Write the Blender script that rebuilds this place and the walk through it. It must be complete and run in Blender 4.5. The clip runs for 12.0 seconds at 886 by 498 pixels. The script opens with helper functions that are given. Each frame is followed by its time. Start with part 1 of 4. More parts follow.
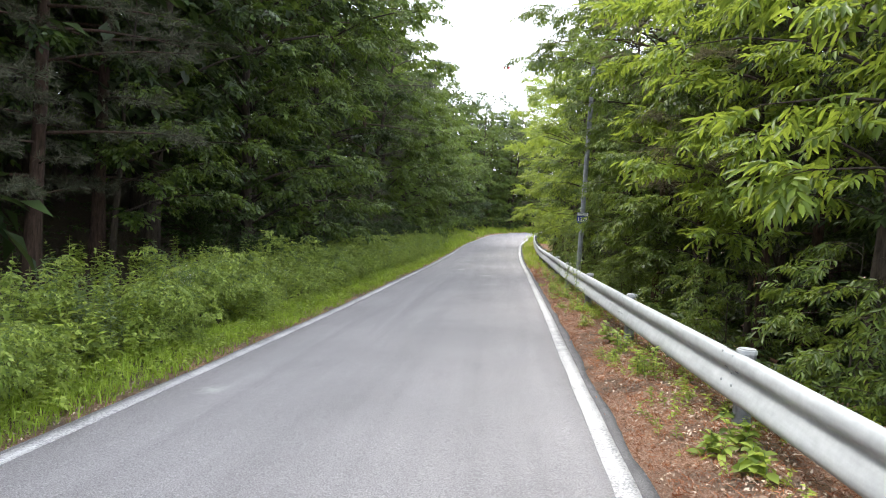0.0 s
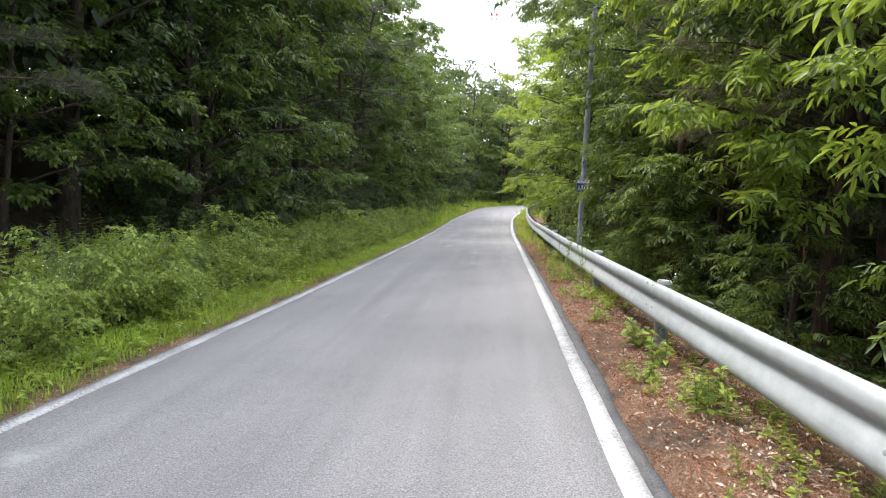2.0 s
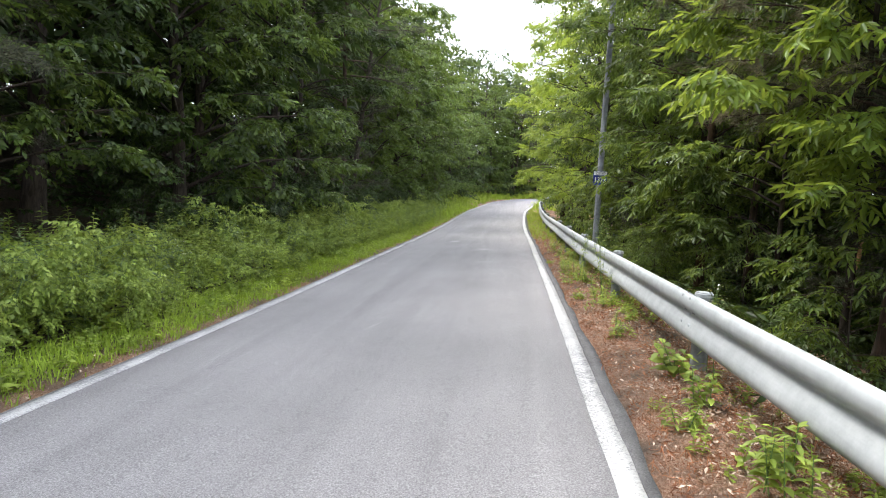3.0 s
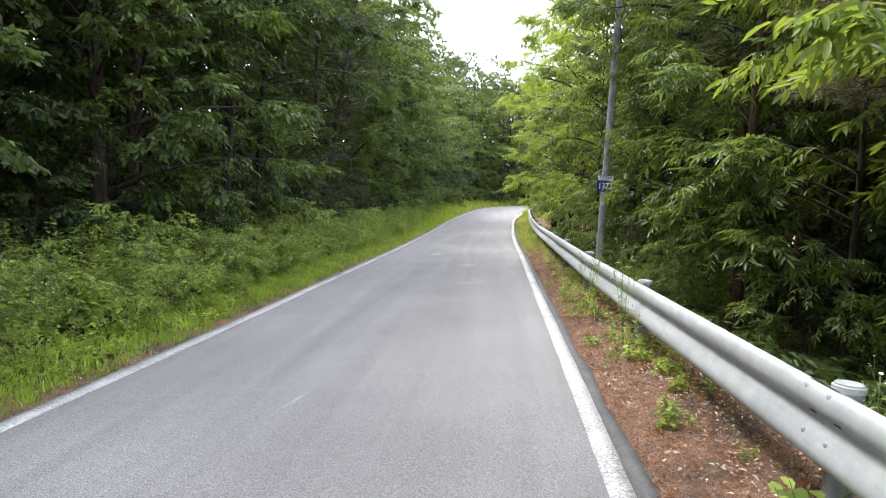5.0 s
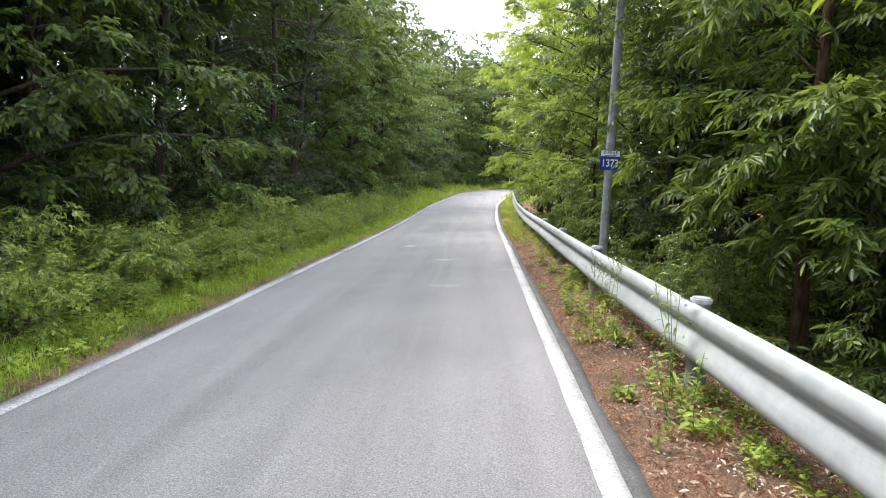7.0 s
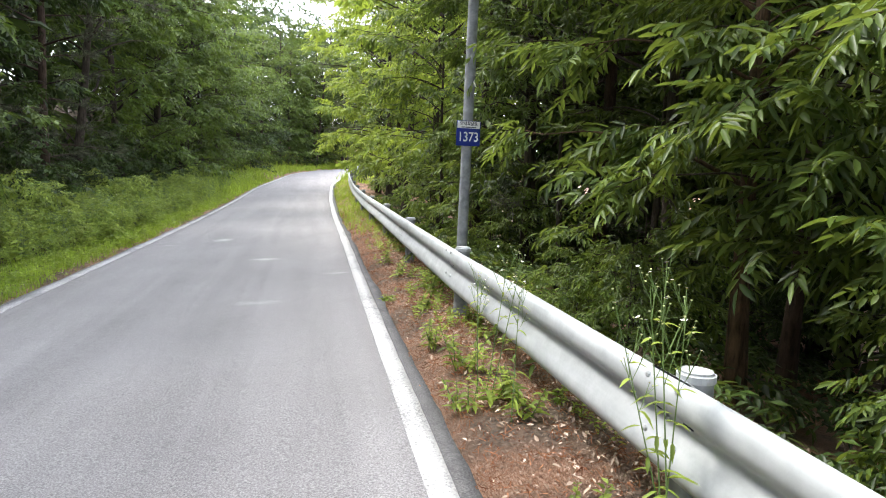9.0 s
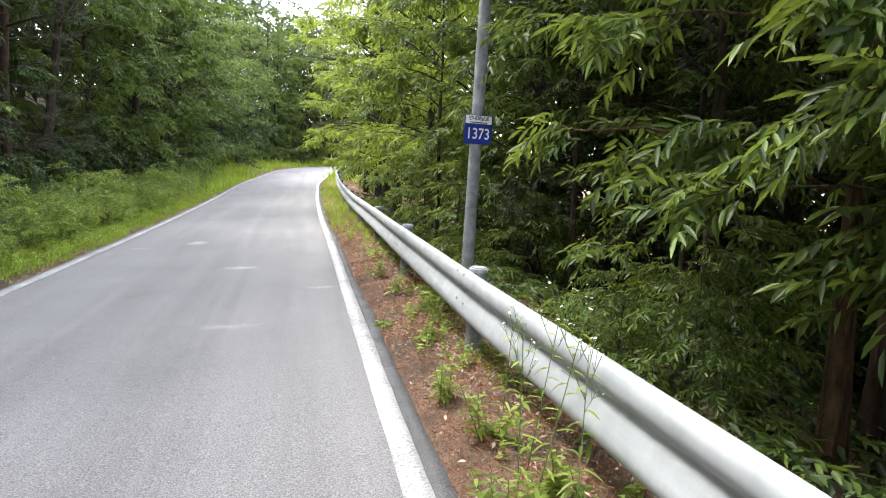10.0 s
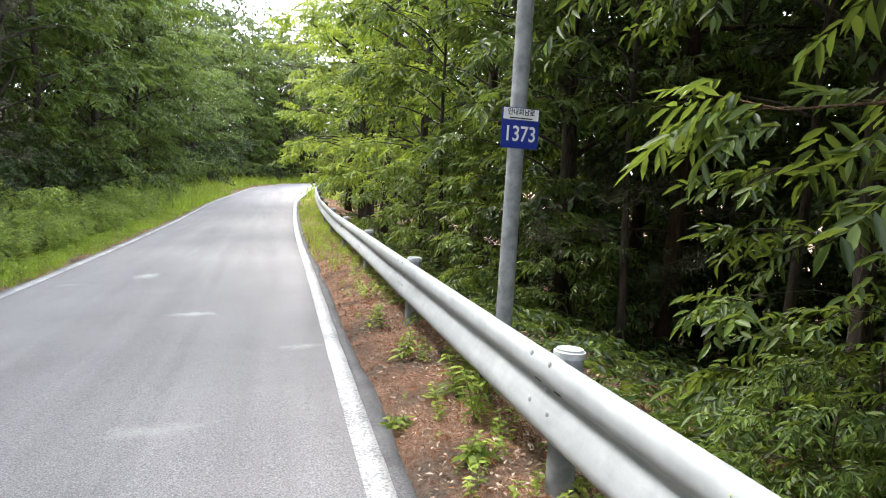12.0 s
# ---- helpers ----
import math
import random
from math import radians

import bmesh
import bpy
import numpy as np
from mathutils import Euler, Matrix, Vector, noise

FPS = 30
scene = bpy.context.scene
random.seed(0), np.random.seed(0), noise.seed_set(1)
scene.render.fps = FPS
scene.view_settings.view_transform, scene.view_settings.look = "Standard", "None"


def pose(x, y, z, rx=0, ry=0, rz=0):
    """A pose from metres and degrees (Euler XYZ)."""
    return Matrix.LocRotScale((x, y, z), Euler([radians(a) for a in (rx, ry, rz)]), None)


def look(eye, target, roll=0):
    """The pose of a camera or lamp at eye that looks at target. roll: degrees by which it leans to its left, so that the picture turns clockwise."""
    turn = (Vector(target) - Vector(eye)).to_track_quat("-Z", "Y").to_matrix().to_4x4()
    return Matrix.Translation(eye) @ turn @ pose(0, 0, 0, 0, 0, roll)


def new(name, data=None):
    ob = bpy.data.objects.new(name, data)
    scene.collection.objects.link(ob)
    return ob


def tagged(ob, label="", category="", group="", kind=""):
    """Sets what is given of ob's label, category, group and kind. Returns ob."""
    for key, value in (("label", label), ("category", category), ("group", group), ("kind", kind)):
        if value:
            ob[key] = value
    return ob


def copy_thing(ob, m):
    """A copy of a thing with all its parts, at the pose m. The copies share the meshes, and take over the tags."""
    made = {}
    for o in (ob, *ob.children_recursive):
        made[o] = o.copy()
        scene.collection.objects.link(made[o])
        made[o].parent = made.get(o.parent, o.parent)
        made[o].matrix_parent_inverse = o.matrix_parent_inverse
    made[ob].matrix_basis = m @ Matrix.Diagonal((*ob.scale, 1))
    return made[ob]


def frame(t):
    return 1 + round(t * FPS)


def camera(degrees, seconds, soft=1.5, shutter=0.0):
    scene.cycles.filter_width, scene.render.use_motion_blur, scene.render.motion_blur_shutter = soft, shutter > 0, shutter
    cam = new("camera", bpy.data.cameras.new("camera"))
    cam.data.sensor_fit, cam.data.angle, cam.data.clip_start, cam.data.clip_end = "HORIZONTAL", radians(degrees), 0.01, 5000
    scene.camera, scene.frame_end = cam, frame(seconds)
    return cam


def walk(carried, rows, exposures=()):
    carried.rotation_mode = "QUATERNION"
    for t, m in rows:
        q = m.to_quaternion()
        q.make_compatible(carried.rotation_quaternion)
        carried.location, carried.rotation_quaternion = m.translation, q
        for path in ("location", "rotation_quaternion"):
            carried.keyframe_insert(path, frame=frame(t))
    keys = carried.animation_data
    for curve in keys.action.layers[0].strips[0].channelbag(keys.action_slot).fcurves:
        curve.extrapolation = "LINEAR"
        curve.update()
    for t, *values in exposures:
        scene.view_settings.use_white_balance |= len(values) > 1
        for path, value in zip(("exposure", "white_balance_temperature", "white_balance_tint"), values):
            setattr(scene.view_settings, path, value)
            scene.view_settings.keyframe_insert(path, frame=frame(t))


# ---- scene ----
cam = camera(66.3, 12.0, soft=1.05)
METRES, EYE, TILT, LEAN, TURN = 15.0, 1.5, 0.0, 0.0, 4.9
ROWS = [
    (0.0, 0.0, 0.0, 0.0, 0.15, -2.2, -3.89),
    (0.5, 0.0054, 0.0389, -0.001, -0.56, -1.87, -4.05),
    (1.0, 0.0078, 0.0802, -0.0029, -1.26, -2.74, -4.22),
    (1.5, 0.0136, 0.1229, -0.0042, -2.05, -3.63, -3.49),
    (2.0, 0.018, 0.1657, -0.0055, -0.57, -4.28, -2.99),
    (2.5, 0.0249, 0.2073, -0.005, -0.36, -4.43, -2.9),
    (3.0, 0.0318, 0.2496, -0.0052, 0.55, -4.95, -3.28),
    (5.0, 0.0446, 0.4195, -0.0035, -0.5, -4.37, -3.64),
    (5.5, 0.0475, 0.4629, -0.0033, -0.5, -4.39, -3.64),
    (6.0, 0.0528, 0.5038, -0.0036, -0.75, -5.17, -3.39),
    (6.5, 0.0542, 0.5462, -0.0043, -0.01, -5.66, -3.3),
    (7.0, 0.0616, 0.5891, -0.0056, -1.96, -5.56, -2.86),
    (7.5, 0.0696, 0.6329, -0.0063, -8.57, -6.54, -3.92),
    (9.5, 0.0898, 0.7988, -0.0041, -16.29, -6.63, -2.89),
    (10.0, 0.0948, 0.84, -0.0037, -16.8, -6.65, -3.68),
    (10.5, 0.1028, 0.877, -0.0034, -16.98, -6.69, -3.69),
    (11.0, 0.1076, 0.9152, -0.0042, -16.98, -6.6, -3.68),
    (11.5, 0.1114, 0.953, -0.0054, -18.99, -5.52, -3.63),
    (12.0, 0.1129, 0.9921, -0.0064, -18.61, -5.14, -3.48),
]
walk(cam, [(t, pose(0, 0, EYE, TILT, LEAN, TURN) @ pose(METRES * x, METRES * y, METRES * z, 90 + pitch, roll, yaw)) for t, x, y, z, yaw, pitch, roll in ROWS],
     exposures=[(0.0, 1.58), (2.5, 1.69), (5.0, 1.78), (9.0, 1.95), (12.0, 2.10)])

# ---------------------------------------------------------------- light
SUN_ELEV, SUN_AZ = radians(58), radians(-55)      # azimuth from +y towards +x
world = bpy.data.worlds.new("sky")
scene.world = world
world.use_nodes = True
wn, wl = world.node_tree.nodes, world.node_tree.links
wn.clear()
sky = wn.new("ShaderNodeTexSky")
sky.sky_type = "NISHITA"
sky.sun_disc = False
sky.sun_elevation, sky.sun_rotation = SUN_ELEV, SUN_AZ
sky.air_density, sky.dust_density, sky.ozone_density = 1.0, 4.0, 1.0
cloud = wn.new("ShaderNodeMix")
cloud.data_type = "RGBA"
cloud.inputs[0].default_value = 0.72               # thin bright overcast over the clear sky
cloud.inputs[7].default_value = (9.2, 9.5, 10.4, 1)
wl.new(sky.outputs[0], cloud.inputs[6])
bg = wn.new("ShaderNodeBackground")
bg.inputs[1].default_value = 0.15
wl.new(cloud.outputs[2], bg.inputs[0])
wo = wn.new("ShaderNodeOutputWorld")
wl.new(bg.outputs[0], wo.inputs[0])
sun = new("sun", bpy.data.lights.new("sun", "SUN"))
sun.data.energy, sun.data.angle, sun.data.color = 1.5, radians(14), (1.0, 0.96, 0.9)
sun_from = Vector((math.sin(SUN_AZ) * math.cos(SUN_ELEV), math.cos(SUN_AZ) * math.cos(SUN_ELEV), math.sin(SUN_ELEV)))
sun.matrix_world = look(sun_from * 60, (0, 0, 0))


# ---------------------------------------------------------------- materials
class Nodes:
    """A small builder for node materials."""

    def __init__(self, name):
        self.m = bpy.data.materials.new(name)
        self.m.use_nodes = True
        self.t = self.m.node_tree
        self.b = self.t.nodes["Principled BSDF"]
        self.geo = self.t.nodes.new("ShaderNodeNewGeometry")
        self.co = self.t.nodes.new("ShaderNodeTexCoord").outputs["Object"]

    def link(self, a, b):
        self.t.links.new(a, b)

    def mapped(self, scale):
        n = self.t.nodes.new("ShaderNodeMapping")
        n.inputs["Scale"].default_value = scale
        self.link(self.co, n.inputs["Vector"])
        return n.outputs[0]

    def noise(self, scale, detail=3.0, rough=0.55, vector=None, distortion=0.0):
        n = self.t.nodes.new("ShaderNodeTexNoise")
        n.inputs["Scale"].default_value, n.inputs["Detail"].default_value = scale, detail
        n.inputs["Roughness"].default_value, n.inputs["Distortion"].default_value = rough, distortion
        self.link(vector or self.co, n.inputs["Vector"])
        return n.outputs["Fac"]

    def ramp(self, fac, stops):
        n = self.t.nodes.new("ShaderNodeValToRGB")
        e = n.color_ramp.elements
        while len(e) < len(stops):
            e.new(0.5)
        for i, (p, c) in enumerate(stops):
            e[i].position = p
            e[i].color = (c, c, c, 1) if isinstance(c, (int, float)) else (*c, 1)
        self.link(fac, n.inputs[0])
        return n.outputs[0]

    def mix(self, fac, a, b, mode="MIX"):
        n = self.t.nodes.new("ShaderNodeMix")
        n.data_type, n.blend_type = "RGBA", mode
        for v, i in ((fac, 0), (a, 6), (b, 7)):
            if isinstance(v, (int, float)):
                n.inputs[i].default_value = v
            elif isinstance(v, tuple):
                n.inputs[i].default_value = (*v, 1)
            else:
                self.link(v, n.inputs[i])
        return n.outputs[2]

    def math(self, op, a, b):
        n = self.t.nodes.new("ShaderNodeMath")
        n.operation = op
        for i, v in enumerate((a, b)):
            if isinstance(v, (int, float)):
                n.inputs[i].default_value = v
            else:
                self.link(v, n.inputs[i])
        return n.outputs[0]

    def bump(self, height, strength, distance):
        n = self.t.nodes.new("ShaderNodeBump")
        n.inputs["Strength"].default_value, n.inputs["Distance"].default_value = strength, distance
        self.link(height, n.inputs["Height"])
        self.link(n.outputs[0], self.b.inputs["Normal"])

    def done(self, colour=None, rough=None, metal=0.0, spec=0.5):
        for v, key in ((colour, "Base Color"), (rough, "Roughness")):
            if isinstance(v, tuple):
                self.b.inputs[key].default_value = (*v, 1)
            elif isinstance(v, (int, float)):
                self.b.inputs[key].default_value = v
            elif v is not None:
                self.link(v, self.b.inputs[key])
        self.b.inputs["Metallic"].default_value = metal
        self.b.inputs["Specular IOR Level"].default_value = spec
        return self.m


def leaf_material(name, dark, light, through_colour, amount=0.35, rough=0.42, patch=0.6):
    """Leaves: each leaf has its own green, in patches of lighter and darker growth, and lets light through."""
    n = Nodes(name)
    per = n.ramp(n.geo.outputs["Random Per Island"], [(0.1, dark), (0.85, light), (1.0, tuple(min(1, c * 1.35) for c in light))])
    tone = n.ramp(n.noise(patch, 2), [(0.3, 0.75), (0.7, 1.2)])
    col = n.mix(1.0, per, tone, "MULTIPLY")
    n.done(col, rough, 0, 0.28)
    tr = n.t.nodes.new("ShaderNodeBsdfTranslucent")
    n.link(n.mix(1.0, tone, through_colour, "MULTIPLY"), tr.inputs[0])
    ms = n.t.nodes.new("ShaderNodeMixShader")
    ms.inputs[0].default_value = amount
    n.link(n.b.outputs[0], ms.inputs[1])
    n.link(tr.outputs[0], ms.inputs[2])
    n.link(ms.outputs[0], n.t.nodes["Material Output"].inputs[0])
    return n.m


def asphalt_material():
    n = Nodes("old_asphalt")
    fine = n.noise(95, 5, 0.8)
    grit = n.noise(420, 2, 0.6)
    streak = n.noise(1.0, 3, 0.6, n.mapped((2.4, 0.10, 1)), 0.4)
    blotch = n.noise(0.55, 4, 0.6)
    col = n.ramp(fine, [(0.33, (0.095, 0.092, 0.097)), (0.5, (0.240, 0.231, 0.238)), (0.67, (0.44, 0.43, 0.43))])
    col = n.mix(1.0, col, n.ramp(streak, [(0.3, 0.89), (0.72, 1.14)]), "MULTIPLY")
    col = n.mix(1.0, col, n.ramp(blotch, [(0.3, 0.90), (0.7, 1.08)]), "MULTIPLY")
    # pale scuffs across the lane
    ragged = n.noise(9, 4, 0.7)
    for x, y, rx, ry, k in ((-1.5, 26.3, 0.50, 0.75, 0.85), (-0.43, 22.9, 0.75, 0.30, 0.75), (0.68, 21.1, 0.60, 0.28, 0.5), (-0.25, 19.2, 0.8, 0.3, 0.35),
                            (-2.62, 6.2, 0.4, 0.5, 0.5), (-1.3, 11.4, 0.03, 0.75, 0.6), (-2.4, 25.6, 0.6, 0.3, 0.4)):
        m = n.t.nodes.new("ShaderNodeMapping")
        m.vector_type = "TEXTURE"
        m.inputs["Location"].default_value, m.inputs["Scale"].default_value = (x, y, -0.2), (rx, ry, 1)
        if rx < 0.1:
            m.inputs["Rotation"].default_value = (0, 0, -0.22)
        n.link(n.co, m.inputs["Vector"])
        d = n.t.nodes.new("ShaderNodeVectorMath")
        d.operation = "LENGTH"
        n.link(m.outputs[0], d.inputs[0])
        mask = n.ramp(n.math("ADD", d.outputs["Value"], n.math("MULTIPLY", ragged, 1.1)), [(0.55, k), (1.0, 0.0)])
        col = n.mix(mask, col, (0.5, 0.5, 0.49))
    n.bump(n.math("ADD", fine, n.math("MULTIPLY", grit, 0.6)), 0.6, 0.008)
    return n.done(col, n.ramp(fine, [(0.3, 0.78), (0.7, 0.92)]), 0, 0.35)


def paint_material(name, worn):
    """Edge line paint; the larger worn is, the more asphalt shows through it."""
    n = Nodes(name)
    wear = n.noise(55, 5, 0.72)
    big = n.noise(1.6, 3, 0.6)
    big = n.math("ADD", big, n.math("MULTIPLY", n.noise(0.23, 2), 0.5))
    chip = n.ramp(n.math("SUBTRACT", n.math("ADD", wear, n.math("MULTIPLY", n.math("SUBTRACT", big, 0.25), 0.38)), worn), [(0.0, (0.22, 0.22, 0.225)), (0.09, (0.44, 0.44, 0.44)), (0.30, (0.62, 0.62, 0.61))])
    n.bump(wear, 0.4, 0.004)
    return n.done(chip, 0.7, 0, 0.35)


def margin_material():
    n = Nodes("bare_asphalt_margin")
    fine, big = n.noise(110, 5, 0.8), n.noise(3.0, 3)
    col = n.ramp(fine, [(0.34, (0.045, 0.045, 0.047)), (0.5, (0.115, 0.113, 0.116)), (0.68, (0.24, 0.235, 0.23))])
    col = n.mix(1.0, col, n.ramp(big, [(0.3, 0.8), (0.7, 1.2)]), "MULTIPLY")
    n.bump(fine, 0.7, 0.008)
    return n.done(col, 0.9, 0, 0.3)


def soil_material():
    n = Nodes("needle_litter_soil")
    a, b, c = n.noise(1.3, 4, 0.6), n.noise(28, 4, 0.7), n.noise(110, 3, 0.7, n.mapped((1, 0.35, 1)), 1.5)
    red = n.ramp(c, [(0.35, (0.15, 0.080, 0.052)), (0.5, (0.42, 0.235, 0.15)), (0.66, (0.66, 0.48, 0.37))])
    grey = n.ramp(b, [(0.3, (0.08, 0.058, 0.045)), (0.7, (0.30, 0.235, 0.185))])
    col = n.mix(n.ramp(a, [(0.42, 0.0), (0.62, 1.0)]), red, grey)
    # left of the road the soil is painted darker, for shade between the weeds
    shade_soil = n.ramp(b, [(0.3, (0.030, 0.026, 0.018)), (0.7, (0.11, 0.085, 0.055))])
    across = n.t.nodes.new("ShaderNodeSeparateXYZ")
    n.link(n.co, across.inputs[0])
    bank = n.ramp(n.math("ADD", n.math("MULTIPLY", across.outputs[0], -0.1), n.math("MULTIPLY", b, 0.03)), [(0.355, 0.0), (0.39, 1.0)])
    col = n.mix(bank, col, shade_soil)
    n.bump(n.math("ADD", b, c), 1.0, 0.05)
    return n.done(col, 0.95, 0, 0.2)


def zinc_material(name, dark, light):
    n = Nodes(name)
    a, b = n.noise(7, 4, 0.6), n.noise(60, 3, 0.6)
    streak = n.noise(1.0, 3, 0.6, n.mapped((12, 1.2, 12)))
    col = n.ramp(a, [(0.3, dark), (0.7, light)])
    col = n.mix(1.0, col, n.ramp(streak, [(0.35, 0.86), (0.65, 1.05)]), "MULTIPLY")
    col = n.mix(1.0, col, n.ramp(n.noise(22, 5, 0.7), [(0.34, 0.96), (0.6, 1.02)]), "MULTIPLY")
    n.bump(b, 0.12, 0.003)
    return n.done(col, n.ramp(b, [(0.3, 0.6), (0.7, 0.75)]), 0.05, 0.35)


def bark_material(name, dark, light):
    n = Nodes(name)
    ridge = n.noise(1.0, 5, 0.65, n.mapped((26, 26, 5)), 0.6)
    big = n.noise(2.2, 3)
    col = n.mix(1.0, n.ramp(ridge, [(0.32, dark), (0.68, light)]), n.ramp(big, [(0.3, 0.7), (0.7, 1.2)]), "MULTIPLY")
    n.bump(ridge, 0.9, 0.02)
    return n.done(col, 0.92, 0, 0.2)


def plain_material(name, colour, rough=0.6, metal=0.0, vary=0.12, scale=9.0):
    n = Nodes(name)
    v = n.ramp(n.noise(scale, 4, 0.6), [(0.3, 1 - vary), (0.7, 1 + vary)])
    return n.done(n.mix(1.0, v, colour, "MULTIPLY"), rough, metal)


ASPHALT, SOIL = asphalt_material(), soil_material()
PAINT, OLD_PAINT = paint_material("worn_road_paint", 0.57), paint_material("rubbed_road_paint", 0.605)
ZINC = zinc_material("galvanised_steel", (0.352, 0.376, 0.384), (0.442, 0.468, 0.476))
# darker zinc, painted for the shade on the sign pole; posts use it too
SHADED_ZINC = zinc_material("shaded_zinc", (0.14, 0.152, 0.162), (0.34, 0.355, 0.368))
BARK = bark_material("grey_brown_bark", (0.022, 0.018, 0.015), (0.085, 0.068, 0.055))
PINE_BARK = bark_material("red_pine_bark", (0.022, 0.016, 0.013), (0.085, 0.055, 0.042))
# bark tinted orange to paint in sunlight on the trunk
SUNLIT_BARK = bark_material("sunlit_bark", (0.024, 0.016, 0.011), (0.135, 0.085, 0.050))
LEAF_OAK = leaf_material("oak_leaf", (0.013, 0.030, 0.009), (0.088, 0.138, 0.027), (0.26, 0.36, 0.055), 0.26, 0.46)
LEAF_CHESTNUT = leaf_material("chestnut_leaf", (0.015, 0.036, 0.010), (0.112, 0.172, 0.036), (0.32, 0.42, 0.06), 0.28, 0.44)
# yellow green of some trees, raised to paint in sun on their leaves
LEAF_LIT = leaf_material("lit_leaf", (0.032, 0.072, 0.012), (0.150, 0.225, 0.034), (0.44, 0.55, 0.07), 0.38, 0.45)
# next two greens are lowered to paint in the shade inside the wood
LEAF_SHADED = leaf_material("shaded_leaf", (0.009, 0.020, 0.008), (0.050, 0.086, 0.020), (0.13, 0.20, 0.026), 0.22, 0.46)
LEAF_FAR = leaf_material("far_leaf", (0.012, 0.026, 0.009), (0.046, 0.078, 0.022), (0.12, 0.18, 0.04), 0.22, 0.55, 0.25)
NEEDLE = leaf_material("pine_needle", (0.032, 0.040, 0.024), (0.095, 0.098, 0.064), (0.12, 0.13, 0.07), 0.22, 0.6)
LEAF_VERGE = leaf_material("verge_leaf", (0.050, 0.092, 0.020), (0.290, 0.375, 0.085), (0.50, 0.60, 0.11), 0.36, 0.5, 1.0)
NEEDLE_PALE = leaf_material("pale_pine_needle", (0.075, 0.075, 0.042), (0.21, 0.185, 0.115), (0.26, 0.24, 0.12), 0.22, 0.6)
WEED = leaf_material("weed_leaf", (0.060, 0.105, 0.020), (0.320, 0.415, 0.085), (0.54, 0.64, 0.10), 0.38, 0.5, 1.2)
GRASS = leaf_material("grass_blade", (0.13, 0.22, 0.022), (0.31, 0.43, 0.055), (0.50, 0.62, 0.07), 0.35, 0.55, 0.8)
MUGWORT = leaf_material("grey_green_weed", (0.075, 0.110, 0.048), (0.19, 0.235, 0.12), (0.30, 0.42, 0.14), 0.3, 0.6, 1.2)
NEEDLE_DRY = leaf_material("dry_pine_needle", (0.22, 0.075, 0.035), (0.50, 0.22, 0.11), (0.2, 0.1, 0.04), 0.1, 0.8, 2.0)
RED_TAG = plain_material("red_plastic_tag", (0.5, 0.03, 0.04), 0.5)
DRY = leaf_material("dry_leaf", (0.17, 0.105, 0.070), (0.56, 0.44, 0.34), (0.2, 0.12, 0.05), 0.1, 0.8, 2.0)
PETAL = plain_material("white_petal", (0.82, 0.82, 0.78), 0.6)
FLOWER_EYE = plain_material("yellow_flower_eye", (0.55, 0.42, 0.05), 0.7)
BUD = plain_material("pale_green_bud", (0.42, 0.46, 0.20), 0.7)
STEM = plain_material("green_stem", (0.12, 0.19, 0.05), 0.6)
PLATE_BLUE = plain_material("blue_sign_enamel", (0.012, 0.03, 0.24), 0.35, 0, 0.05)
PLATE_WHITE = plain_material("white_sign_enamel", (0.80, 0.80, 0.80), 0.4, 0, 0.04)
INK = plain_material("dark_sign_ink", (0.02, 0.025, 0.05), 0.5)


# ---------------------------------------------------------------- mesh helpers
def mesh_np(name, v, faces, mat, smooth=False):
    """A mesh from an (n, 3) array and an (m, 3 or 4) array of corners."""
    v, faces = np.asarray(v, dtype=np.float32), np.asarray(faces, dtype=np.int32)
    me = bpy.data.meshes.new(name)
    me.vertices.add(len(v))
    me.vertices.foreach_set("co", v.ravel())
    k = faces.shape[1]
    me.loops.add(faces.size)
    me.loops.foreach_set("vertex_index", faces.ravel())
    me.polygons.add(len(faces))
    me.polygons.foreach_set("loop_start", np.arange(0, faces.size, k, dtype=np.int32))
    if smooth:
        me.polygons.foreach_set("use_smooth", np.ones(len(faces), dtype=bool))
    me.update(calc_edges=True)
    me.materials.append(mat)
    return me


def part(name, data, mat, parent, label="", smooth=False):
    """Links a bmesh or a mesh as one part under its thing."""
    if isinstance(data, bmesh.types.BMesh):
        me = bpy.data.meshes.new(name)
        if smooth:
            for f in data.faces:
                f.smooth = True
        data.to_mesh(me)
        data.free()
        me.materials.append(mat)
    else:
        me = data
    ob = new(name, me)
    ob.parent = parent
    if label:
        tagged(ob, label)
    return ob


def tube(rings):
    """Vertices and quads of a closed-off tube: rings of (centre, radius, sides)."""
    v, f = [], []
    sides = rings[0][2]
    for i, (c, r, _) in enumerate(rings):
        c = np.asarray(c, float)
        a = np.asarray(rings[min(i + 1, len(rings) - 1)][0], float) - np.asarray(rings[max(i - 1, 0)][0], float)
        a = a / (np.linalg.norm(a) + 1e-9)
        ref = np.array([0, 0, 1.0]) if abs(a[2]) < 0.9 else np.array([1.0, 0, 0])
        p = np.cross(a, ref)
        p /= np.linalg.norm(p) + 1e-9
        q = np.cross(a, p)
        for k in range(sides):
            w = 2 * math.pi * k / sides
            v.append(c + r * (math.cos(w) * p + math.sin(w) * q))
    for i in range(len(rings) - 1):
        for k in range(sides):
            a, b = i * sides + k, i * sides + (k + 1) % sides
            f.append((a, b, b + sides, a + sides))
    return np.array(v), np.array(f)


def joined(pieces):
    """Joins (vertices, faces) pairs whose faces have the same number of corners."""
    vs, fs, n = [], [], 0
    for v, f in pieces:
        vs.append(v)
        fs.append(f + n)
        n += len(v)
    return np.concatenate(vs), np.concatenate(fs)


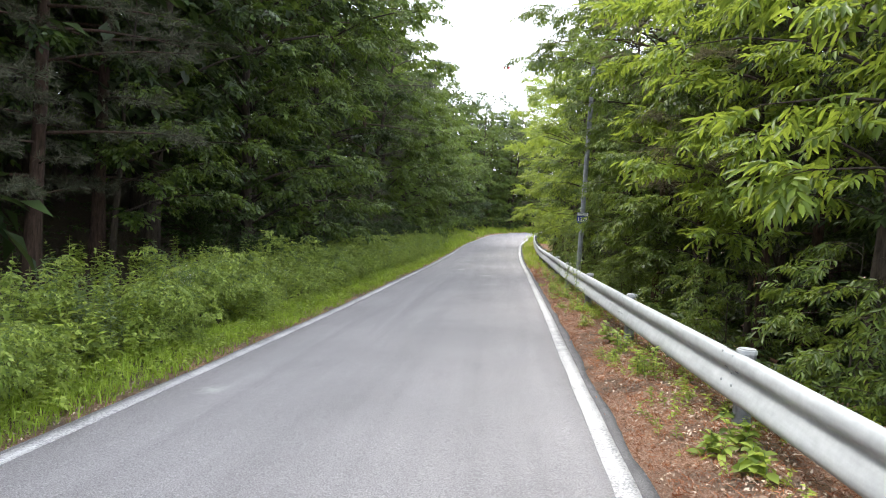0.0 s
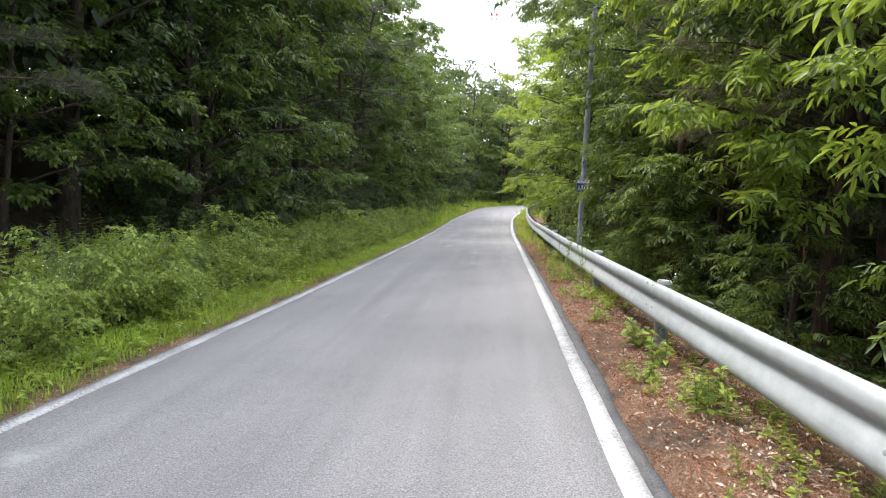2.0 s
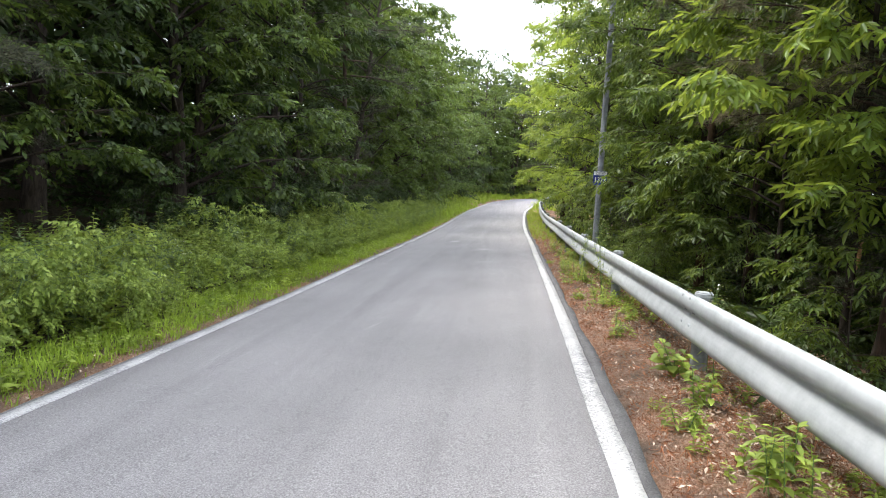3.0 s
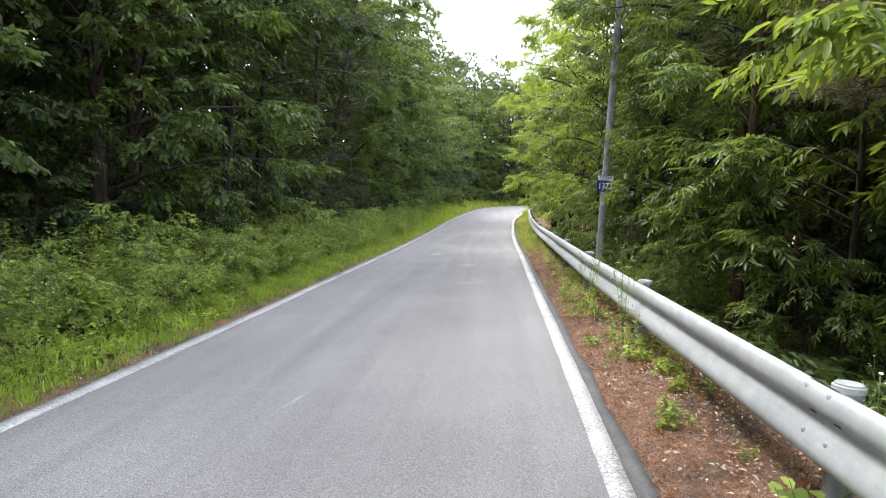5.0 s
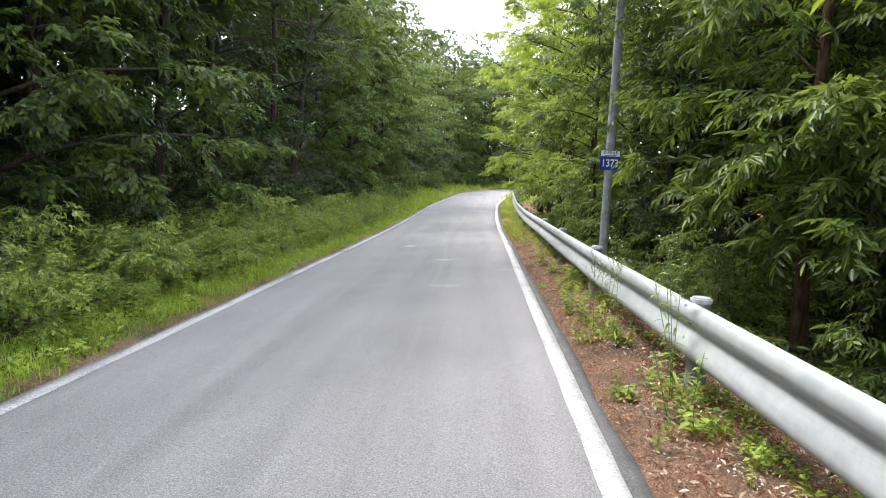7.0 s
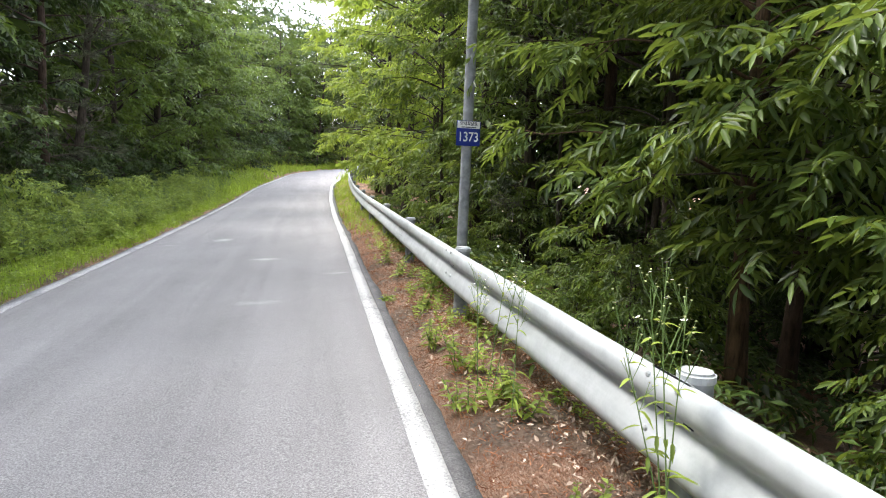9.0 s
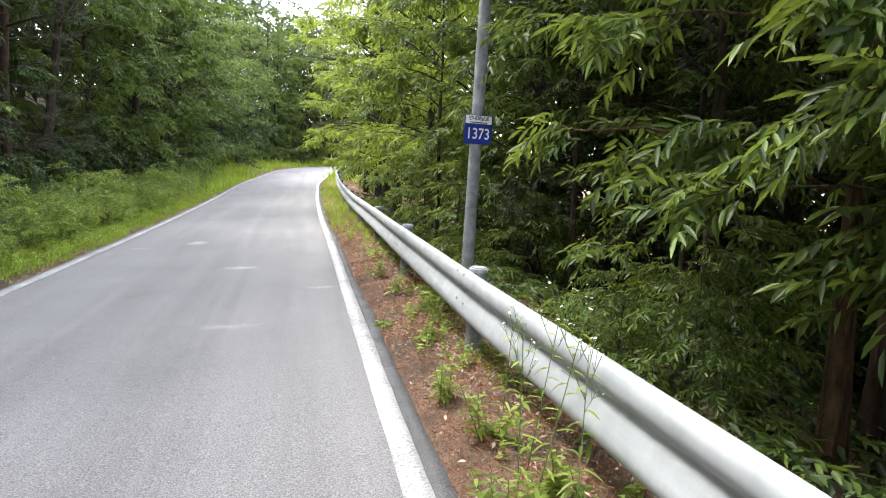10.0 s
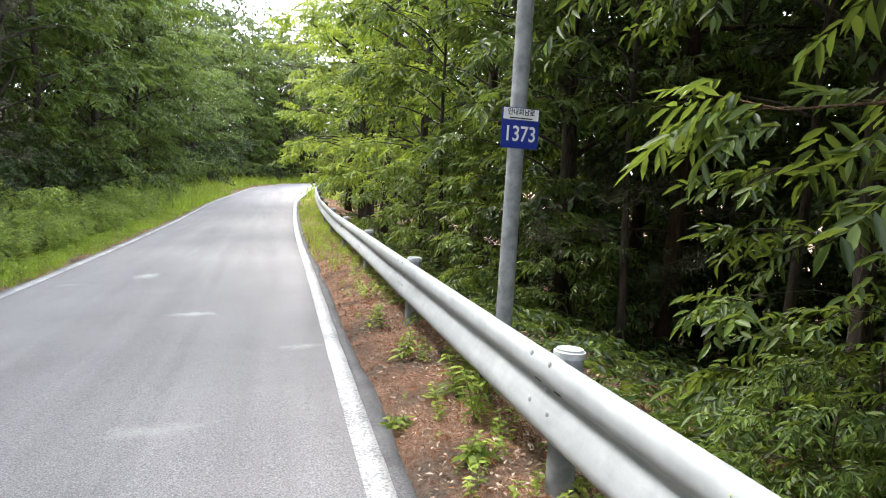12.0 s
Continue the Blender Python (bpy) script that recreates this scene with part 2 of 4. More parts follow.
def box_bm(sx, sy, sz, bevel=0.0, at=(0, 0, 0)):
    bm = bmesh.new()
    bmesh.ops.create_cube(bm, size=1, matrix=Matrix.Translation(at) @ Matrix.Diagonal((sx, sy, sz, 1)))
    if bevel:
        bmesh.ops.bevel(bm, geom=bm.edges[:], offset=bevel, segments=2, affect="EDGES")
    return bm


# ---------------------------------------------------------------- the lie of the land
# centre of the road: y, x, z
ROAD_Y = [-60, -30, 0, 8, 14, 20, 26, 32, 40, 50, 62, 70, 78, 86, 100]
ROAD_X = [-1.9, -1.6, -1.24, -1.15, -1.08, -1.06, -1.02, -1.02, -0.93, -0.65, 0.88, 3.0, 6.4, 11.5, 24]
ROAD_Z = [0.3, 0.1, -0.085, -0.153, -0.19, -0.2, -0.217, -0.235, -0.153, 0.168, 0.807, 1.1, 1.3, 1.4, 1.5]
TILT_ROAD = 0.064                                  # fall of the road to its left
_ys = np.arange(-60, 100.01, 0.5)
_k = np.hanning(17) / np.hanning(17).sum()


def _smooth(v):
    return np.convolve(np.pad(np.interp(_ys, ROAD_Y, v), 8, "edge"), _k, "valid")


_cx, _cz = _smooth(ROAD_X), _smooth(ROAD_Z)
_tx, _ty = np.gradient(_cx, _ys), np.ones_like(_ys)
_tl = np.hypot(_tx, _ty)
_nx, _ny = _ty / _tl, -_tx / _tl                   # to the right of the road


def beside(y, s, dz=0.0):
    """The point s metres to the right of the road's centre at y, on the road's tilted plane, raised by dz."""
    y = np.asarray(y, float)
    cx, cz, nx, ny = (np.interp(y, _ys, a) for a in (_cx, _cz, _nx, _ny))
    return np.stack([cx + s * nx, y + s * ny, cz + TILT_ROAD * np.clip(s, -2.3, 2.3) + dz], -1)


# profile of the land: metres right of the centre, height over the edge of the road
LAND_S = [-400, -60, -25, -14, -9, -6.2, -5.0, -3.6, -2.45, -2.2, 2.2, 2.3, 2.6, 3.1, 3.8, 5.5, 8, 14, 30, 60, 400]
LAND_H = [6, 6, 5.5, 3.4, 1.7, 0.45, 0.12, 0.02, -0.01, -0.07, -0.07, 0.0, 0.05, 0.07, 0.0, -0.40, -1.2, -2.4, -2.5, -2, -2]


def land(x, y):
    """Height of the ground at x, y (arrays)."""
    x, y = np.asarray(x, float), np.asarray(y, float)
    yc = np.clip(y, -60, 100)
    for _ in range(2):
        s = (x - np.interp(yc, _ys, _cx)) * np.interp(yc, _ys, _nx) + (y - yc) * np.interp(yc, _ys, _ny)
        yc = np.clip(y - s * np.interp(yc, _ys, _ny), -60, 100)
    s = (x - np.interp(yc, _ys, _cx)) * np.interp(yc, _ys, _nx) + (y - yc) * np.interp(yc, _ys, _ny)
    z = np.interp(yc, _ys, _cz) + TILT_ROAD * np.clip(s, -2.2, 2.2) + np.interp(s, LAND_S, LAND_H)
    rough = np.clip((np.abs(s) - 2.3) / 2, 0, 1)
    z = z + rough * (0.035 * np.sin(1.9 * x + 0.7 * y) + 0.04 * np.sin(1.3 * y - 0.8 * x + 1) + 0.02 * np.sin(4.1 * y + 2.7 * x))
    return z


def grid_faces(nu, nv):
    i = np.arange(nu - 1)[:, None] * nv + np.arange(nv - 1)[None, :]
    return np.stack([i, i + nv, i + nv + 1, i + 1], -1).reshape(-1, 4)


gx = np.unique(np.concatenate([np.linspace(0.9, 2.9, 21), np.linspace(-8, 8, 65), np.linspace(-30, 30, 61), np.linspace(-120, 120, 41), np.linspace(-1500, 1500, 31)]))
gy = np.unique(np.concatenate([np.linspace(-6, 62, 92), np.linspace(-60, 110, 69), np.linspace(-1500, 1500, 41)]))
XX, YY = np.meshgrid(gx, gy, indexing="ij")
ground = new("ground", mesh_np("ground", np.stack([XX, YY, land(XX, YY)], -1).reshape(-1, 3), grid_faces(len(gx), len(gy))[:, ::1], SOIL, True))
tagged(ground, "brown forest floor of soil, needles and dry leaves", "ground", kind="structure")


def ribbon(name, y0, y1, step, s0, s1, lift, mat, across=2, wobble=0.0, drop=0.0, seed=0):
    """A strip that follows the road between two offsets, with slightly uneven edges."""
    rng = np.random.default_rng(seed)
    y = np.arange(y0, y1 + step / 2, step)
    a = np.zeros(len(y)), np.zeros(len(y))
    if wobble:
        a = [np.convolve(rng.normal(0, wobble, len(y) + 4), np.ones(5) / 2.2, "valid") for _ in (0, 1)]
    rows = [beside(y, s0 + a[0] + (s1 + a[1] - s0 - a[0]) * k / (across - 1), lift) for k in range(across)]
    if drop:
        rows = [rows[0] - np.array([0, 0, drop])] + rows + [rows[-1] - np.array([0, 0, drop])]
    v = np.stack(rows, 0)
    f = grid_faces(v.shape[0], len(y))[:, ::-1]
    return new(name, mesh_np(name, v.reshape(-1, 3), f[:, ::-1], mat, False))


road = tagged(ribbon("road", -55, 97, 0.25, -2.09, 2.155, 0.0, ASPHALT, 12, 0.009, 0.12, 3),
              "worn grey asphalt lane with pale wheel streaks", "road", kind="structure")
MARGIN = margin_material()
tagged(ribbon("road_margin", -55, 96, 0.2, 2.08, 2.185, 0.003, MARGIN, 2, 0.012, 0.1, 23), "dark bare asphalt margin outside the edge line", "road", kind="structure")
for side, nm, HALF in ((-1, "edge_line_left", 1.965), (1, "edge_line_right", 2.02)):
    tagged(ribbon(nm, -55, 96, 0.12, side * HALF - 0.07, side * HALF + 0.07, 0.005, PAINT if side > 0 else OLD_PAINT, 2, 0.0025, 0.004, 5 + side),
           "worn white painted edge line on the asphalt", "road marking", kind="structure")


# ---------------------------------------------------------------- guard rail
# front crest of the beam: y, metres right of the road's centre
RAIL_Y = [-12, 0, 5, 9, 13, 17.5, 22, 26, 40, 60]
RAIL_S = [3.25, 3.1, 2.98, 2.85, 2.755, 2.685, 2.70, 2.73, 2.84, 2.95]
POST_Y = [-10.6, -6.6, -2.6, 1.4, 5.42, 9.65, 13.8, 17.85, 21.7, 25.6, 29.6, 33.6, 37.6, 41.6, 45.6, 49.6, 53.6, 57.6, 61.6]


def rail_place(y, out=0.0, up=0.0):
    y = np.asarray(y, float)
    p = beside(y, np.interp(y, RAIL_Y, RAIL_S) + out)
    p[..., 2] = np.maximum(np.interp(y, _ys, _cz) + 0.2, -0.04) * np.clip((y - 14) / 8, 0, 1) + up
    return p


# the beam's W section: set back from the front crest, height over the ground at the post
W_OUT = [0.075, 0.066, 0.046, 0.022, 0.008, 0.001, 0.000, 0.006, 0.022, 0.040, 0.050, 0.050, 0.038, 0.020, 0.006, 0.000, 0.003, 0.018, 0.048, 0.070]
W_UP = [0.660, 0.669, 0.669, 0.662, 0.645, 0.618, 0.588, 0.562, 0.541, 0.526, 0.512, 0.494, 0.466, 0.430, 0.394, 0.362, 0.330, 0.305, 0.290, 0.292]
W_BACK = [u - 0.005 if u > 0.64 else u + 0.005 if u < 0.31 else u for u in W_UP]


def build_guard_rail():
    rail = tagged(new("guard_rail"), "long galvanised steel guard rail beside the road", "guard rail")
    rail.location = Vector(rail_place(9.65, 0.15, 0))

    def put(name, me, label="", parent=None):
        ob = part(name, me, None, parent or rail, label)
        return ob

    org = np.array(rail.location)
    for i in range(len(POST_Y) - 1):               # one beam from post to post, lapped over the next
        y = np.linspace(POST_Y[i] - 0.12, POST_Y[i + 1] + 0.16, 15)
        lap = np.where(np.arange(15) == 0, 0.006, 0.0)
        front = [rail_place(y, o + lap, u) - org for o, u in zip(W_OUT, W_UP)]
        back = [rail_place(y, o + lap + 0.004, u) - org for o, u in zip(W_OUT[::-1], W_BACK[::-1])]
        v = np.stack(front + back + [front[0]], 0)
        put("beam", mesh_np("beam", v.reshape(-1, 3), grid_faces(v.shape[0], 15), ZINC, True), "galvanised W-shaped steel beam" if i == 4 else "")
    # one post, shared
    rings = [((0, 0, -0.5), 0.069, 20), ((0, 0, 0.665), 0.069, 20)]
    pv, pf = tube(rings)
    post_me = mesh_np("post", pv, pf, SHADED_ZINC, True)
    cap = bmesh.new()
    bmesh.ops.create_cone(cap, cap_ends=True, segments=24, radius1=0.076, radius2=0.076, depth=0.04)
    bmesh.ops.bevel(cap, geom=[e for e in cap.edges if all(x.co.z > 0 for x in e.verts)], offset=0.012, segments=3, affect="EDGES")
    cap_me = bpy.data.meshes.new("cap")
    cap.to_mesh(cap_me)
    cap.free()
    cap_me.materials.append(ZINC)
    bolt = bmesh.new()
    bmesh.ops.create_uvsphere(bolt, u_segments=8, v_segments=5, radius=0.016)
    bmesh.ops.scale(bolt, vec=(0.6, 1.0, 1.0), verts=bolt.verts[:])
    bolt_me = bpy.data.meshes.new("bolt")
    bolt.to_mesh(bolt_me)
    bolt.free()
    bolt_me.materials.append(ZINC)
    slot_v, slot_f = tube([((0, -0.03, 0), 0.006, 6), ((0, -0.01, 0.004), 0.008, 6), ((0, 0.01, 0.004), 0.008, 6), ((0, 0.03, 0), 0.006, 6)])
    slot_me = mesh_np("slot", slot_v, slot_f, INK, True)
    for y in POST_Y:
        ob = part("post", post_me, None, rail)
        ob.location = Vector(rail_place(y, 0.080 + 0.072, 0) - org)
        c = part("cap", cap_me, None, ob)
        c.location = (0, 0, 0.675)
        for dy, up, out in ((-0.11, 0.648, 0.009), (0.11, 0.648, 0.009), (-0.11, 0.422, 0.015), (0.11, 0.422, 0.015), (0.0, 0.503, 0.050)):
            b = part("bolt", bolt_me, None, rail)
            b.location = Vector(rail_place(y + dy, out, up) - org)
        for dy in (-0.17, 0.06):
            b = part("slot", slot_me, None, rail)
            b.location = Vector(rail_place(y + dy, 0.030, 0.533) - org)


build_guard_rail()


# ---------------------------------------------------------------- sign on its pole
def text_mesh(body, size, mat, depth=0.0008, width=None, bold=0.0):
    cu = bpy.data.curves.new("lettering", "FONT")
    cu.body, cu.size, cu.extrude, cu.offset = body, size, depth, bold
    cu.align_x, cu.align_y = "CENTER", "CENTER"
    tmp = bpy.data.objects.new("lettering", cu)
    scene.collection.objects.link(tmp)
    bpy.context.view_layer.update()
    me = bpy.data.meshes.new_from_object(tmp.evaluated_get(bpy.context.evaluated_depsgraph_get()))
    bpy.data.objects.remove(tmp)
    if width and len(me.vertices):
        xs = [v.co.x for v in me.vertices]
        k = width / (max(xs) - min(xs))
        me.transform(Matrix.Diagonal((k, 1, 1, 1)))
    me.materials.clear()
    me.materials.append(mat)
    return me


def build_sign():
    at = (2.31, 20.3)
    z0 = float(land(*at))
    sign = tagged(new("address_sign_post"), "tall galvanised pole with a blue and white road number plate", "sign post")
    sign.location = (*at, z0)
    v, f = tube([((0, 0, -0.3), 0.07, 24), ((0, 0, 3.0), 0.068, 24), ((0, 0, 6.4), 0.064, 24)])
    part("pole", mesh_np("pole", v, f, SHADED_ZINC, True), None, sign)
    c = bmesh.new()
    bmesh.ops.create_cone(c, cap_ends=True, segments=24, radius1=0.07, radius2=0.05, depth=0.05, matrix=Matrix.Translation((0, 0, 6.42)))
    part("pole_cap", c, SHADED_ZINC, sign)
    mid = 1.92 - z0
    turn = Matrix.Rotation(radians(4), 4, "Z")

    def plate(name, w, h, dz, mat, label):
        ob = part(name, box_bm(w, 0.006, h, 0.002), mat, sign, label)
        ob.matrix_local = Matrix.Translation((-0.005, -0.085, mid + dz)) @ turn
        return ob

    blue = plate("number_plate", 0.325, 0.222, -0.050, PLATE_BLUE, "dark blue enamelled plate with white number")
    top = plate("name_plate", 0.325, 0.100, 0.112, PLATE_BLUE, "white street name panel with blue rim")
    white = part("white_panel", box_bm(0.307, 0.004, 0.090, 0.001), PLATE_WHITE, top)
    white.location = (0, -0.004, 0)
    up = Matrix.Rotation(radians(90), 4, "X")
    d = part("number", text_mesh("1373", 0.172, PLATE_WHITE, 0.0008, 0.25, 0.0022), None, blue, "white digits 1373")
    d.matrix_local = Matrix.Translation((0.0, -0.0045, 0.0)) @ up
    d = part("street_name", text_mesh("안내회남로", 0.056, INK, 0.0005, 0.235, 0.0012), None, top, "dark street name lettering")
    d.matrix_local = Matrix.Translation((0, -0.0072, 0.012)) @ up
    bar = part("small_lettering", box_bm(0.20, 0.001, 0.010), INK, top)
    bar.location = (0, -0.0068, -0.032)
    for dz in (0.08, -0.09):
        ring = bmesh.new()
        bmesh.ops.create_cone(ring, cap_ends=True, segments=24, radius1=0.074, radius2=0.074, depth=0.025, matrix=Matrix.Translation((0, 0, mid + dz)))
        part("clamp", ring, SHADED_ZINC, sign)


build_sign()


# ---------------------------------------------------------------- leaves and trees
def leaf(length, width, fold, droop, detail):
    """A lanceolate leaf along +x from the origin: vertices and triangles."""
    L, w = length, width / 2
    if detail == 2:
        v = [(0, 0, 0), (0.30 * L, 0.8 * w, fold * w), (0.62 * L, 0.9 * w, fold * w - droop * 0.35 * L), (L, 0, -droop * L),
             (0.62 * L, -0.9 * w, fold * w - droop * 0.35 * L), (0.30 * L, -0.8 * w, fold * w), (0.48 * L, 0, -droop * 0.2 * L)]
        f = [(0, 6, 1), (1, 6, 2), (2, 6, 3), (3, 6, 4), (4, 6, 5), (5, 6, 0)]
    elif detail == 3:
        v = [(0, 0, 0), (0.28 * L, 0.85 * w, fold * w), (0.62 * L, 0.9 * w, fold * w - droop * 0.35 * L), (L, 0, -droop * L),
             (0.62 * L, -0.9 * w, fold * w - droop * 0.35 * L), (0.28 * L, -0.85 * w, fold * w)]
        f = [(0, 2, 1), (0, 3, 2), (0, 5, 4), (0, 4, 3)]
    else:
        v = [(0, 0, 0), (0.48 * L, w, fold * w - 0.2 * droop * L), (L, 0, -droop * L), (0.48 * L, -w, fold * w - 0.2 * droop * L)]
        f = [(0, 2, 1), (0, 3, 2)]
    return np.array(v), np.array(f)


def turned(v, yaw=0.0, pitch=0.0, roll=0.0):
    """Rolls about x, pitches the +x end up, then yaws about z."""
    return v @ np.array(Euler((roll, -pitch, yaw)).to_matrix()).T


def spray(rng, length, count, leaf_len, leaf_wid, detail):
    """A leafy twig along +x: alternate leaves on both sides and one at its end."""
    pieces = []
    for i in range(count):
        t = 0.15 + 0.85 * i / max(1, count - 1)
        lv, lf = leaf(leaf_len * rng.uniform(0.7, 1.15), leaf_wid * rng.uniform(0.8, 1.1), rng.uniform(0.1, 0.5), rng.uniform(0.05, 0.45), detail)
        side = 1 if i % 2 else -1
        a = 0.0 if i == count - 1 else side * rng.uniform(0.55, 1.15)
        lv = turned(lv, a + rng.normal(0, 0.12), rng.uniform(-0.55, 0.1), rng.normal(0, 0.35))
        pieces.append((lv + np.array([t * length, 0, -0.12 * length * t * t]), lf))
    return joined(pieces)


def needle_tuft(rng, count, length, width):
    pieces = []
    for i in range(count):
        a, e = rng.uniform(0, 2 * math.pi), rng.uniform(0.35, 1.25)
        d = np.array([math.cos(e), math.sin(e) * math.cos(a), math.sin(e) * math.sin(a)])
        p = np.cross(d, rng.normal(size=3))
        p *= width / 2 / np.linalg.norm(p)
        o = np.array([rng.uniform(-0.1, 0.08), 0, 0])
        pieces.append((np.array([o - p, o + p, o + d * length * rng.uniform(0.7, 1.1)]), np.array([[0, 1, 2]])))
    return joined(pieces)


def scattered(templates, rng, pos, yaw, pitch, roll, size):
    """Many turned and moved copies of the templates, as one big (vertices, faces) pair."""
    vs, fs, n = [], [], 0
    pick = rng.integers(0, len(templates), len(pos))
    cy, sy, cp, sp, cr, sr = np.cos(yaw), np.sin(yaw), np.cos(-pitch), np.sin(-pitch), np.cos(roll), np.sin(roll)
    R = np.stack([cy * cp, cy * sp * sr - sy * cr, cy * sp * cr + sy * sr,
                  sy * cp, sy * sp * sr + cy * cr, sy * sp * cr - cy * sr,
                  -sp, cp * sr, cp * cr], -1).reshape(-1, 3, 3) * np.asarray(size)[:, None, None]
    for k, (tv, tf) in enumerate(templates):
        i = np.nonzero(pick == k)[0]
        if not len(i):
            continue
        v = np.einsum("nij,vj->nvi", R[i], tv) + pos[i][:, None, :]
        f = tf[None] + (np.arange(len(i)) * len(tv))[:, None, None]
        vs.append(v.reshape(-1, 3))
        fs.append(f.reshape(-1, tf.shape[1]) + n)
        n += len(i) * len(tv)
    return np.concatenate(vs), np.concatenate(fs)


def trunk_rings(rng, height, radius, lean=0.03, n=9, sides=10):
    p, d = np.zeros(3), rng.normal(0, lean, 2)
    rings = []
    for i in range(n):
        t = i / (n - 1)
        z = -0.3 + (height + 0.3) * t
        wob = rng.normal(0, 0.012 * height * 0.3, 2) * (0.3 + t)
        flare = 1 + 0.5 * max(0, 0.12 - t) / 0.12
        rings.append((np.array([d[0] * z + wob[0], d[1] * z + wob[1], z]), radius * flare * (1 - 0.86 * t), sides))
    return rings


def at_height(rings, z):
    zs = [r[0][2] for r in rings]
    return np.array([np.interp(z, zs, [r[0][k] for r in rings]) for k in range(3)]), np.interp(z, zs, [r[1] for r in rings])


def build_tree(name, label, category, seed, height, radius, crown_r, crown_from, limbs, per_limb, kind, leaf_mat, bark,
               leaf_len=0.15, leaf_wid=0.055, leaves=9, detail=1, droop=0.25, rise=(0.1, 0.6), sides=5, low=0.8):
    """A tree with a tapered trunk, limbs and a crown of leafy twigs or needle tufts, standing at the origin."""
    rng = np.random.default_rng(seed)
    tree = tagged(new(name), label, category)
    rings = trunk_rings(rng, height * 0.96, radius)
    pieces = [tube(rings)]
    pos, yaw, pitch, size = [], [], [], []
    for i in range(limbs):
        u = (i + rng.uniform(0, 1)) / limbs
        h = crown_from + (height * 0.97 - crown_from) * u
        prof = (1 - 0.72 * max(0, (u - 0.6) / 0.4) ** 2) * (low + (1 - low) * min(1, u / 0.4))
        ln = crown_r * prof * rng.uniform(0.6, 1.1)
        az = i * 2.399 + rng.normal(0, 0.3)
        e = rng.uniform(*rise) + 0.5 * max(0, u - 0.7)
        start, r0 = at_height(rings, h)
        d = np.array([math.cos(az), math.sin(az), 0])
        q = np.array([-d[1], d[0], 0])
        bend = rng.normal(0, 0.18)
        curve = lambda t: start + d * ln * t + q * bend * ln * t * t + np.array([0, 0, ln * (math.tan(e) * t - droop * t * t)])
        pieces.append(tube([(curve(t), max(0.004, min(r0 * 0.55, 0.014 * ln) * (1 - 0.85 * t)), sides) for t in (0, 0.33, 0.66, 1.0)]))
        m = max(3, int(per_limb * (ln / crown_r) * rng.uniform(0.8, 1.2)))
        for _ in range(m):
            t = rng.uniform(0.22, 1.0) ** 0.75
            off = rng.normal(0, 0.20) * ln * (1.15 - 0.75 * t)
            p = curve(t) + q * off + np.array([0, 0, rng.normal(0, 0.028 * ln) - 0.35 * abs(off) * droop])
            pos.append(p)
            yaw.append(az + (np.sign(off) * rng.uniform(0.1, 1.0) if t < 0.93 else rng.normal(0, 0.3)))
            pitch.append(rng.uniform(-0.6, 0.15) if kind == "leaf" else rng.uniform(-0.1, 0.7))
            size.append(rng.uniform(0.75, 1.2))
    part("trunk", mesh_np("trunk", *pieces[0], bark, True), None, tree)
    tagged(part("branchwork", mesh_np("branchwork", *joined(pieces[1:]), bark, True), None, tree), kind="stuff")
    if kind == "leaf":
        tmpl = [spray(rng, leaf_len * 2.6, leaves, leaf_len, leaf_wid, detail) for _ in range(5)]
    else:
        tmpl = [needle_tuft(rng, leaves, leaf_len, leaf_wid) for _ in range(4)]
    n = len(pos)
    v, f = scattered(tmpl, rng, np.array(pos), np.array(yaw), np.array(pitch), rng.normal(0, 0.35, n), np.array(size))
    crown = part("crown", mesh_np("crown", v, f, leaf_mat), None, tree)
    tagged(crown, kind="stuff")
    return tree


def placed(proto, x, y, yaw=0.0, scale=1.0, sink=0.05, tall=1.0):
    z = float(land(x, y)) - sink
    return copy_thing(proto, Matrix.Translation((x, y, z)) @ Matrix.Rotation(radians(yaw), 4, "Z") @ Matrix.Diagonal((scale, scale, scale * tall, 1)))


def stand(proto, spots):
    """Sets the first spot's tree itself, and copies for the rest: (x, y, yaw, scale)."""
    for x, y, yaw, sc in spots[1:]:
        placed(proto, x, y, yaw, sc)
    x, y, yaw, sc = spots[0]
    proto.matrix_world = Matrix.Translation((x, y, float(land(x, y)) - 0.05)) @ Matrix.Rotation(radians(yaw), 4, "Z") @ Matrix.Diagonal((sc, sc, sc, 1))


